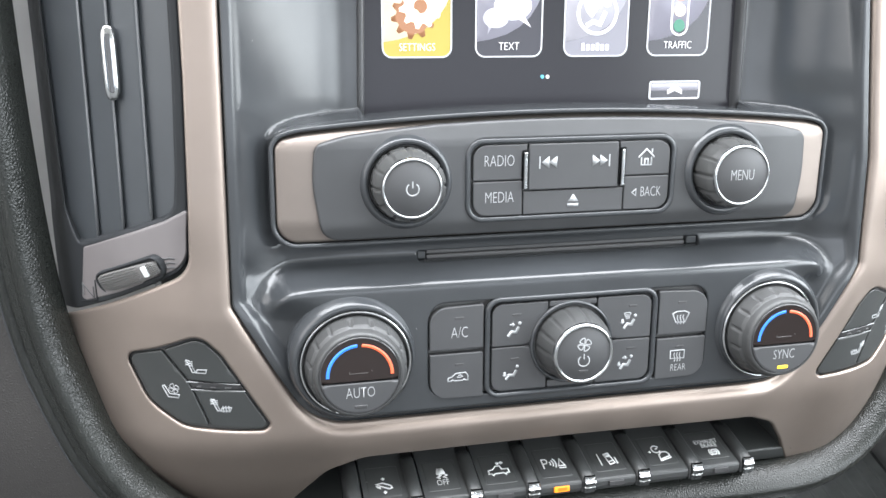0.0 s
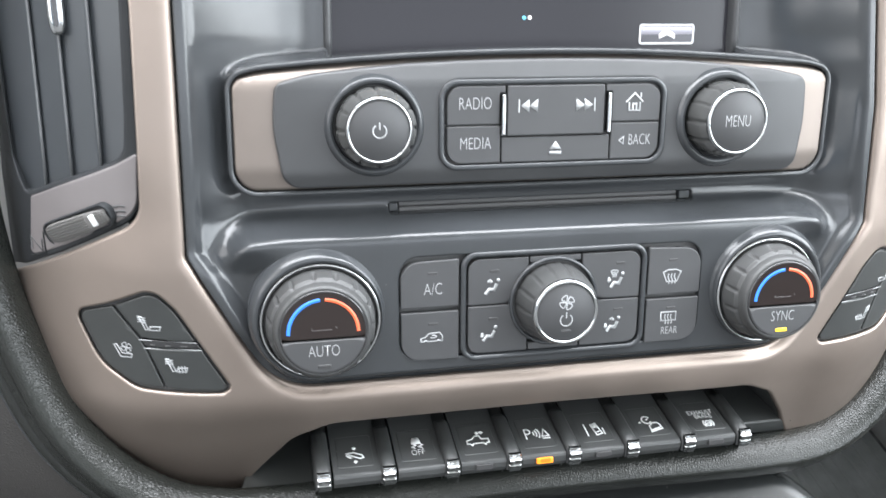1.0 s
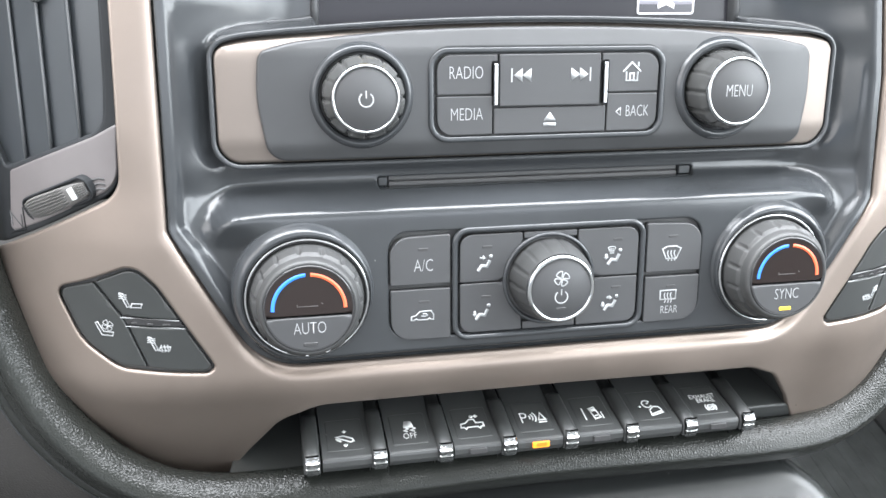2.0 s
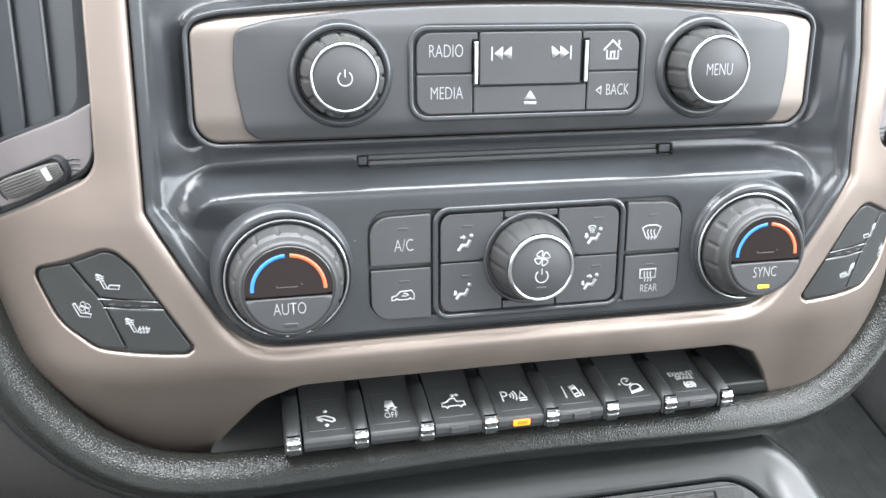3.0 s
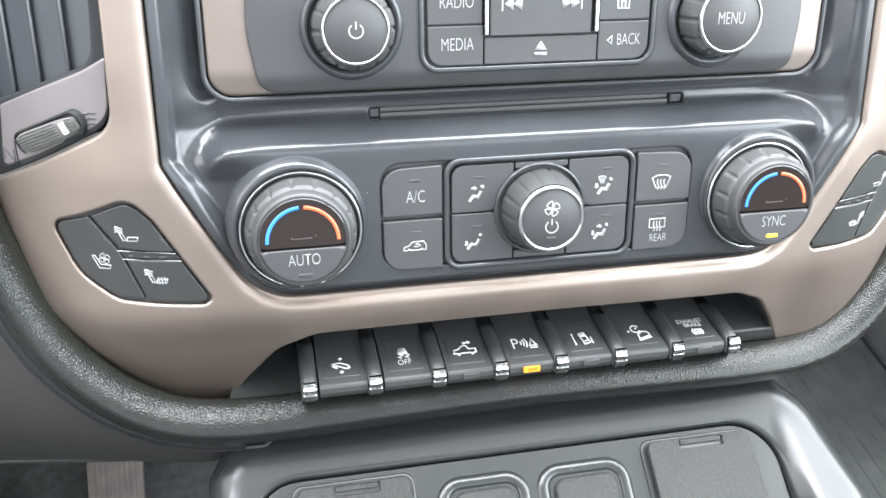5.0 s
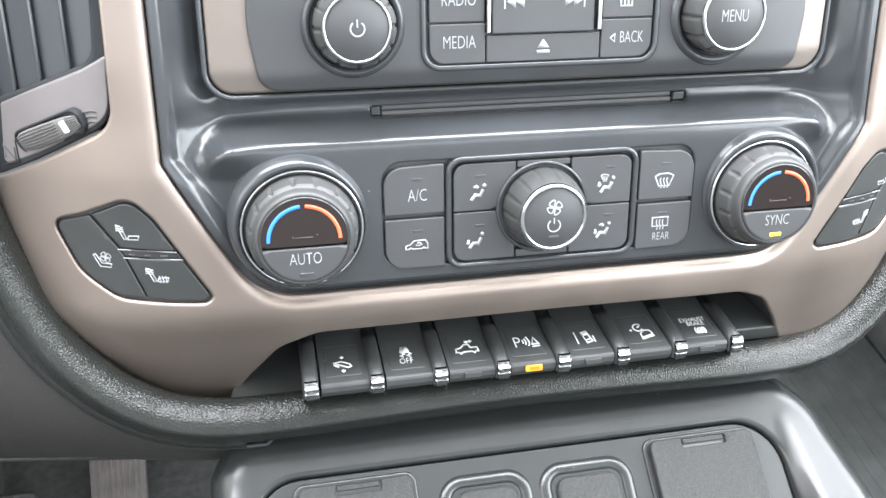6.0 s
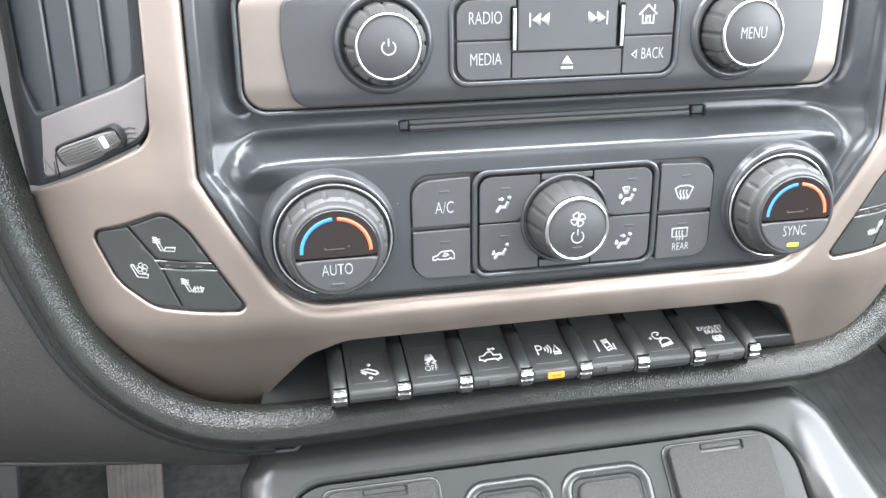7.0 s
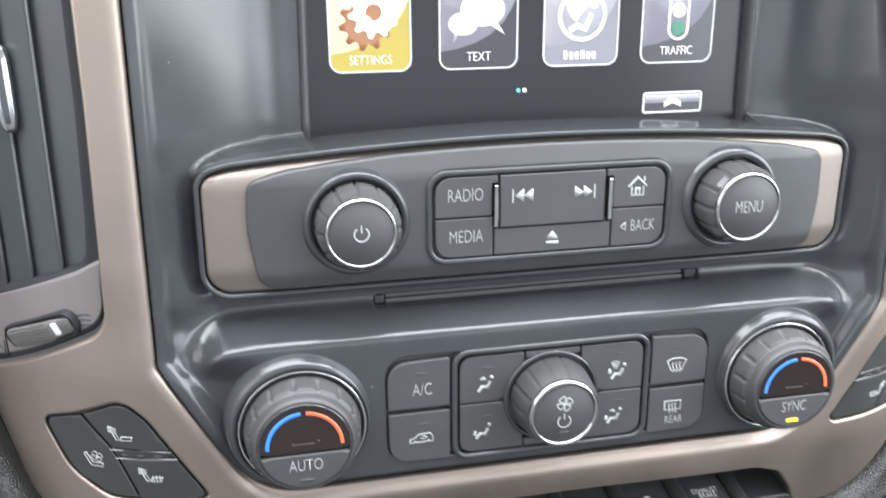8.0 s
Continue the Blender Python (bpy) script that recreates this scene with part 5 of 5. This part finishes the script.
for i in range(8):
    x = 1.0 + (i - 3.5) * 28.8
    bm = bmesh.new()
    rows = []
    for v, k in ((-0.4, 0.0), (0.6, 0.72), (2.2, 0.95), (8.0, 1.0), (26.0, 1.0), (29.0, 0.94), (30.6, 0.8), (31.2, 0.66), (46.0, 0.62)):
        sec = [(-3.5, -18.0), (-3.5, -0.6), (-3.2, 0.8), (-2.4, 1.7), (-1.2, 2.1), (1.2, 2.1), (2.4, 1.7), (3.2, 0.8), (3.5, -0.6), (3.5, -18.0)]
        rows.append([bm.verts.new((x + a, v, (-6.0 + (b + 6.0) * k if b > -7 else -6.0 - 12.0 * min(1.0, max(0.0, (v - 2.0) / 6.0))))) for a, b in sec])
    for r0, r1 in zip(rows, rows[1:]):
        for j in range(len(r0) - 1):
            bm.faces.new((r0[j], r1[j], r1[j + 1], r0[j + 1]))
    bmesh.ops.recalc_face_normals(bm, faces=bm.faces)
    div = part("divider", bm, M_DIVIDER, bank, "rounded dark divider between keys", plane(0, 5.0, -77.6, 76))
    bm = bmesh.new()
    prof = [(2.6, 2.4), (1.4, 2.4), (1.1, 1.7), (0.7, 1.6), (0.1, 0.7), (-0.7, 0.3), (-0.9, -1.8), (-0.2, -2.3), (-0.8, -2.8), (-0.7, -4.6), (-0.3, -6.2), (1.0, -6.8), (3.0, -6.8)]
    ends = [[bm.verts.new((x + e, v, w)) for v, w in prof] for e in (-2.8, -2.3, 2.3, 2.8)]
    for v in ends[0] + ends[3]:
        v.co.y += 0.4
    for r0, r1 in zip(ends, ends[1:]):
        for j in range(len(prof) - 1):
            bm.faces.new((r0[j], r0[j + 1], r1[j + 1], r1[j]))
    bm.faces.new(ends[0])
    bm.faces.new(ends[3])
    bmesh.ops.recalc_face_normals(bm, faces=bm.faces)
    part("chrome_tip", bm, M_TIP, div, "faceted chrome tip", plane(0, 3.6, -77.6, 76), smooth=False)


# ---- grained bead below the trim ----
half = [(-243, 52, 215), (-242, 52, 120), (-239, 52, 50), (-234, 50, 8), (-225, 45, -23), (-209, 36.5, -57.5), (-188, 29, -80), (-165, 24, -93.0), (-142, 21, -97.8), (-118, 20, -98.5), (-95, 20, -98.2), (-50, 20, -97)]
line = smooth_line(half + [(0, 20, -96.2)] + [(-x, y, z) for x, y, z in reversed(half)], 8)
bead = thing("dashboard_bead", 0, 22, -98, "black grained vinyl bead curving under the trim", "dashboard padding")


def bead_section(p):
    """A roll with a narrow crest; beside the vents a crease divides it into two ridges."""
    crease = 2.4 * min(1.0, max(0.0, (abs(p.x) - 150) / 40))
    out = []
    for i in range(40):
        a = 2 * math.pi * i / 40
        k = 1 - crease / 11 * math.exp(-((math.degrees(a) - 42) / 13) ** 2)
        c, q = math.cos(a), math.sin(a)
        out.append((11.2 * k * math.copysign(abs(c) ** 1.36, c), 12.4 * k * math.copysign(abs(q) ** 1.36, q)))
    return out


part("roll", sweep(line, bead_section), M_GRAIN, bead, m=IDENT)
seam, second = [], []
for i, p in enumerate(line):
    t = (line[min(i + 1, len(line) - 1)] - line[max(i - 1, 0)]).normalized()
    side = t.cross(Vector((0, -1, 0))).normalized()
    if p.z < 120:
        seam.append(p + side * (13.4 if p.x > -120 else 16.4) + Vector((0, 4.0, 0)))
        if p.x < -128:
            second.append(p + side * 12.8 + Vector((0, 3.4, 0)))


part("second_roll", sweep(second, [(3.5 * math.cos(a), 3.5 * math.sin(a)) for a in (2 * math.pi * i / 16 for i in range(16))]), M_GRAIN, bead, "narrow second roll of grained vinyl", m=IDENT)


def lower_panel(s, name, label):
    """The panel that falls away below the bead on one side of the console."""
    bm = bmesh.new()
    side = [p for p in seam if p.x * s > 135 and p.z < 30]
    side = side if s < 0 else side[::-1]
    rows = []
    for i, p in enumerate(side):
        f = i / (len(side) - 1)
        end = Vector((s * (345 - 190 * f), 80, -124 - 30 * f ** 0.7)) if s < 0 else p + Vector((6, 70, -6))
        row = []
        for j in range(9):
            t = j / 8
            q = p.lerp(end, t)
            q.y += 3 - 9 * math.sin(math.pi * t)
            row.append(bm.verts.new(q))
        low = row[-1].co.copy()
        row.append(bm.verts.new(low + Vector((0, 30, -2))))
        row.append(bm.verts.new(low + Vector((0, 120, 30))))
        rows.append(row)
    for r0, r1 in zip(rows, rows[1:]):
        for j in range(len(r0) - 1):
            bm.faces.new((r0[j], r0[j + 1], r1[j + 1], r1[j]))
    bmesh.ops.recalc_face_normals(bm, faces=bm.faces)
    t = thing(name, s * 230, 90, -110, label, "dashboard panel")
    brink = [r[8].co.copy() for r in rows]
    part("panel", bm, M_LOWER, t, m=IDENT)
    run = [p for p in seam if p.x * s > 100]
    part("welt", sweep(run, [(1.1 * math.cos(a), 1.1 * math.sin(a)) for a in (2 * math.pi * i / 10 for i in range(10))]), M_BEZEL, bead, "thin raised seam", m=IDENT)
    part("lower_edge", sweep(brink, [(1.6 * math.cos(a), 1.6 * math.sin(a)) for a in (2 * math.pi * i / 10 for i in range(10))]), M_LOWER, t, "rounded lower edge", m=IDENT)


lower_panel(-1, "knee_panel", "dark grained knee panel under the steering side of the dashboard")
lower_panel(1, "knee_panel", "dark grained knee panel beside the passenger footwell")

# ---- centre console ----
console = thing("center_console", 0, 20, -160, "dark grey plastic centre console with lidded sockets", "center console")
CM = plane(0, 12, -128, 45)
CON = rounded([(-150, -130), (-149, 8, 16), (-138, 28, 14), (141, 29, 26), (162, 7, 30), (172, -40), (178, -130)], 10)
CON_HOLE = rounded([(-131, -130), (-130, 0.5, 22), (131.5, 0.5, 24), (133, -130)], 8)


def console_height(u, v):
    d = signed(u, v, CON)
    q = np.maximum(0, 6 - v)
    rise = 0.27 * q * q / (q + 20) * ease(np.abs(u), 131, 141)
    return rise - 16 * (1 - np.sqrt(np.clip(1 - (1 - np.clip(d / 16, 0, 1)) ** 2, 0, 1)))


part("rim", plate(CON, [CON_HOLE], console_height, 1.6, 2.4, 10, 4, 1.5), M_CONSOLE, console, "smooth rounded console rim", CM)
part("side", plate(CON, (), None, 0, 0.5, 60, 1), M_CONSOLE, console, "", CM @ Matrix.Translation((0, 0, -18)))
bm = bmesh.new()
rows = [[bm.verts.new((u, z, -y)) for y, z in ((22, -103), (28, -110), (31, -114), (31.5, -119), (36, -124.5))] for u in (-143, -100, -50, 0, 50, 100, 143)]
for r0, r1 in zip(rows, rows[1:]):
    for j in range(4):
        bm.faces.new((r0[j], r0[j + 1], r1[j + 1], r1[j]))
bmesh.ops.recalc_face_normals(bm, faces=bm.faces)
part("neck", bm, M_CONSOLE, console, "dark strip that joins the console to the dashboard")
FIELD = rounded([(-130.4, -130), (-129.4, -0.1, 21.6), (130.9, -0.1, 23.6), (132.4, -130)], 8)


part("socket_panel", plate(FIELD, (), lambda u, v: -2.6 + 0 * u, 3.0, 0.5, 3, 1, 1.5), M_CONSOLE, console, "recessed socket panel", CM)
for u0, u1, rise in ((62, 117, 5.0), (-109, -56, 2.4)):
    top = CM @ Matrix.Translation((0, 0, rise - 2.6))
    lid = part("socket_lid", plate(box2(u0, -70, u1, -4.2, 4, 7), [box2(u0 + 17, -9.4, u1 - 15, -5.4, 0.4, 2)], None, 4, 1.0, rise, 4, 2.0), M_LID, console, "stippled dark flip lid", top)
    part("finger_slot", plate(box2(u0 + 16.5, -9.8, u1 - 14.5, -5.0), (), None, 0, 0.1, 0.5, 1), M_GAP, lid, "narrow finger slot", top @ Matrix.Translation((0, 0, -2.0)))
    part("slot_lip", plate(box2(u0 + 17.6, -7.6, u1 - 15.6, -5.2, 0.3, 2), (), None, 0, 0.3, 0.6, 2), M_LID, lid, "thin pull tab in the slot", top @ Matrix.Translation((0, 0, -0.6)))
    part("lid_step", plate(box2(u0 - 2.6, -74, u1 + 1.8, -2.4, 5.5, 8), (), None, 0, 0.9, 3, 3, 2.0), M_CONSOLE, console, "low step round the lid", CM @ Matrix.Translation((0, 0, -1.4)))
for u0, u1 in ((-37, -7), (12, 44)):
    part("push_button", plate(box2(u0, -44, u1, -15, 6), (), None, 0, 2.0, 4, 4), M_LID, console, "blank rounded push button", CM @ Matrix.Translation((0, 0, 0.3)))
    part("button_surround", hoop(box2(u0 - 9.0, -56, u1 + 8.5, -6.6, 13, 12), 8.0, 3.7, 4), M_CONSOLE, console, "low rounded shoulder", CM @ Matrix.Translation((0, 0, -1.3)))

# ---- footwell ----
pedal = thing("accelerator_pedal", -323, 620, -540, "worn grey ribbed rubber accelerator pedal", "pedal")
PM = plane(-319, 600, -540, 25)
bm = plate(box2(-32, -90, 32, 60, 4), (), None, 0, 1.5, 10, 2)
pad = part("pad", bm, M_PEDAL, pedal, "", PM)
for i in range(9):
    u = -27 + 6.75 * i
    part("rib", plate(box2(u - 1.9, -86, u + 1.9, 56, 1), (), None, 0, 1.0, 3, 2), M_PEDAL, pad, "", PM @ Matrix.Translation((0, 0, 2.2)))
part("arm", plate(box2(-8, 50, 8, 200, 3), (), None, 0, 1, 12, 2), M_GAP, pedal, "black pedal arm", PM @ Matrix.Translation((0, 0, -10)))
brake = thing("brake_pedal", -470, 580, -520, "black rubber brake pedal", "pedal")
BM2 = plane(-462, 585, -545, 25)
part("pad", plate(box2(-60, -50, 52, 40, 8), (), None, 0, 2, 12, 2), M_DARK, brake, "", BM2)
for i in range(6):
    part("rib", plate(box2(-54 + 18 * i, -44, -46 + 18 * i, 34, 2), (), None, 0, 1, 3, 2), M_DARK, brake, "", BM2 @ Matrix.Translation((0, 0, 2.5)))
part("arm", plate(box2(-10, 30, 10, 220, 3), (), None, 0, 1, 12, 2), M_GAP, brake, "", BM2 @ Matrix.Translation((0, 0, -12)))


mat = thing("floor_mat", 420, 420, -560, "black ribbed rubber floor mat in the passenger footwell", "floor mat")
MAT = Matrix.Diagonal((1000, 1000, 1000, 1)) @ STACK.inverted() @ Matrix.Diagonal((0.001, 0.001, 0.001, 1))
sheet = plate(box2(190, 60, 780, 840, 30), (), None, 0, 2, 8, 2)
part("sheet", sheet, M_MAT, mat, "", MAT @ Matrix.Translation((0, 0, 36)))
for i in range(24):
    u = 210 + 24 * i
    part("rib", plate(box2(u - 4, 80, u + 4, 820, 2), (), None, 0, 1.5, 3, 2), M_MAT, mat, "", MAT @ Matrix.Translation((0, 0, 37.6)))


# ---- the cab that closes the place, in upright metres ----
def slab(name, corners, thick, mat, label, holes=None):
    """A lining panel through four corners, with an opening of four corners if given."""
    bm = bmesh.new()
    c = [Vector(p) for p in corners]
    nrm = (c[1] - c[0]).cross(c[3] - c[0]).normalized() * thick
    def ring(off, pts):
        return [bm.verts.new(Vector(p) + off) for p in pts]
    o0, o1 = ring(Vector(), c), ring(nrm, c)
    if holes:
        h0, h1 = ring(Vector(), holes), ring(nrm, holes)
        for i in range(4):
            j = (i + 1) % 4
            bm.faces.new((o0[i], o0[j], h0[j], h0[i]))
            bm.faces.new((o1[j], o1[i], h1[i], h1[j]))
            bm.faces.new((h0[i], h0[j], h1[j], h1[i]))
    else:
        bm.faces.new(o0)
        bm.faces.new(o1[::-1])
    for i in range(4):
        j = (i + 1) % 4
        bm.faces.new((o0[j], o0[i], o1[i], o1[j]))
    bmesh.ops.recalc_face_normals(bm, faces=bm.faces)
    me = bpy.data.meshes.new(name)
    bm.to_mesh(me)
    bm.free()
    me.materials.append(mat)
    return tagged(new(name, me), label, "cab lining", "", "structure")


slab("floor", [(-0.86, -1.5, 0.02), (0.86, -1.5, 0.02), (0.86, 0.95, 0.02), (-0.86, 0.95, 0.02)], -0.04, M_DARK, "dark carpeted cab floor")
slab("ceiling", [(-0.86, -1.5, 1.62), (0.86, -1.5, 1.62), (0.86, -0.20, 1.62), (-0.86, -0.20, 1.62)], 0.04, M_SHELL, "pale grey fabric headliner")
slab("wall_front", [(-0.86, 0.90, 0.0), (0.86, 0.90, 0.0), (0.86, 0.90, 1.12), (-0.86, 0.90, 1.12)], -0.04, M_DARK, "dark firewall behind the footwell")
slab("wall_windscreen", [(-0.86, 0.88, 1.12), (0.86, 0.88, 1.12), (0.86, -0.22, 1.64), (-0.86, -0.22, 1.64)], -0.03, M_SEATWALL, "windscreen frame",
     [(-0.76, 0.80, 1.18), (0.76, 0.80, 1.18), (0.72, -0.15, 1.60), (-0.72, -0.15, 1.60)])
# unseen linings, grey rather than dark so that they bounce fill light
for s, nm in ((-1, "wall_west"), (1, "wall_east")):
    slab(nm, [(s * 0.84, -1.5, 0.0), (s * 0.84, 0.92, 0.0), (s * 0.84, 0.92, 1.64), (s * 0.84, -1.5, 1.64)], s * -0.04, M_SEATWALL, "unseen grey door lining with a side window opening",
         [(s * 0.84, -1.30, 0.90), (s * 0.84, 0.35, 0.90), (s * 0.84, 0.15, 1.56), (s * 0.84, -1.30, 1.56)])
slab("wall_south", [(-0.86, -1.48, 0.0), (0.86, -1.48, 0.0), (0.86, -1.48, 1.64), (-0.86, -1.48, 1.64)], 0.04, M_SEATWALL, "unseen grey rear cab wall with a window opening",
     [(-0.68, -1.48, 1.14), (0.68, -1.48, 1.14), (0.68, -1.48, 1.56), (-0.68, -1.48, 1.56)])
slab("dashboard_top", [(-0.80, 0.16, 1.02), (0.80, 0.16, 1.02), (0.80, 0.86, 1.10), (-0.80, 0.86, 1.10)], -0.03, M_GRAIN, "black grained dashboard top")
# added out of view; its grey throws light back onto the knee panel
slab("dashboard_body", [(-0.80, 0.20, 0.60), (-0.20, 0.20, 0.60), (-0.20, 0.17, 1.01), (-0.80, 0.17, 1.01)], 0.03, M_SEATWALL, "unseen grey dashboard body that bounces light to the knee")
slab("dashboard_body", [(0.20, 0.20, 0.60), (0.80, 0.20, 0.60), (0.80, 0.17, 1.01), (0.20, 0.17, 1.01)], 0.03, M_SEATWALL, "unseen grey dashboard body that bounces light to the knee")
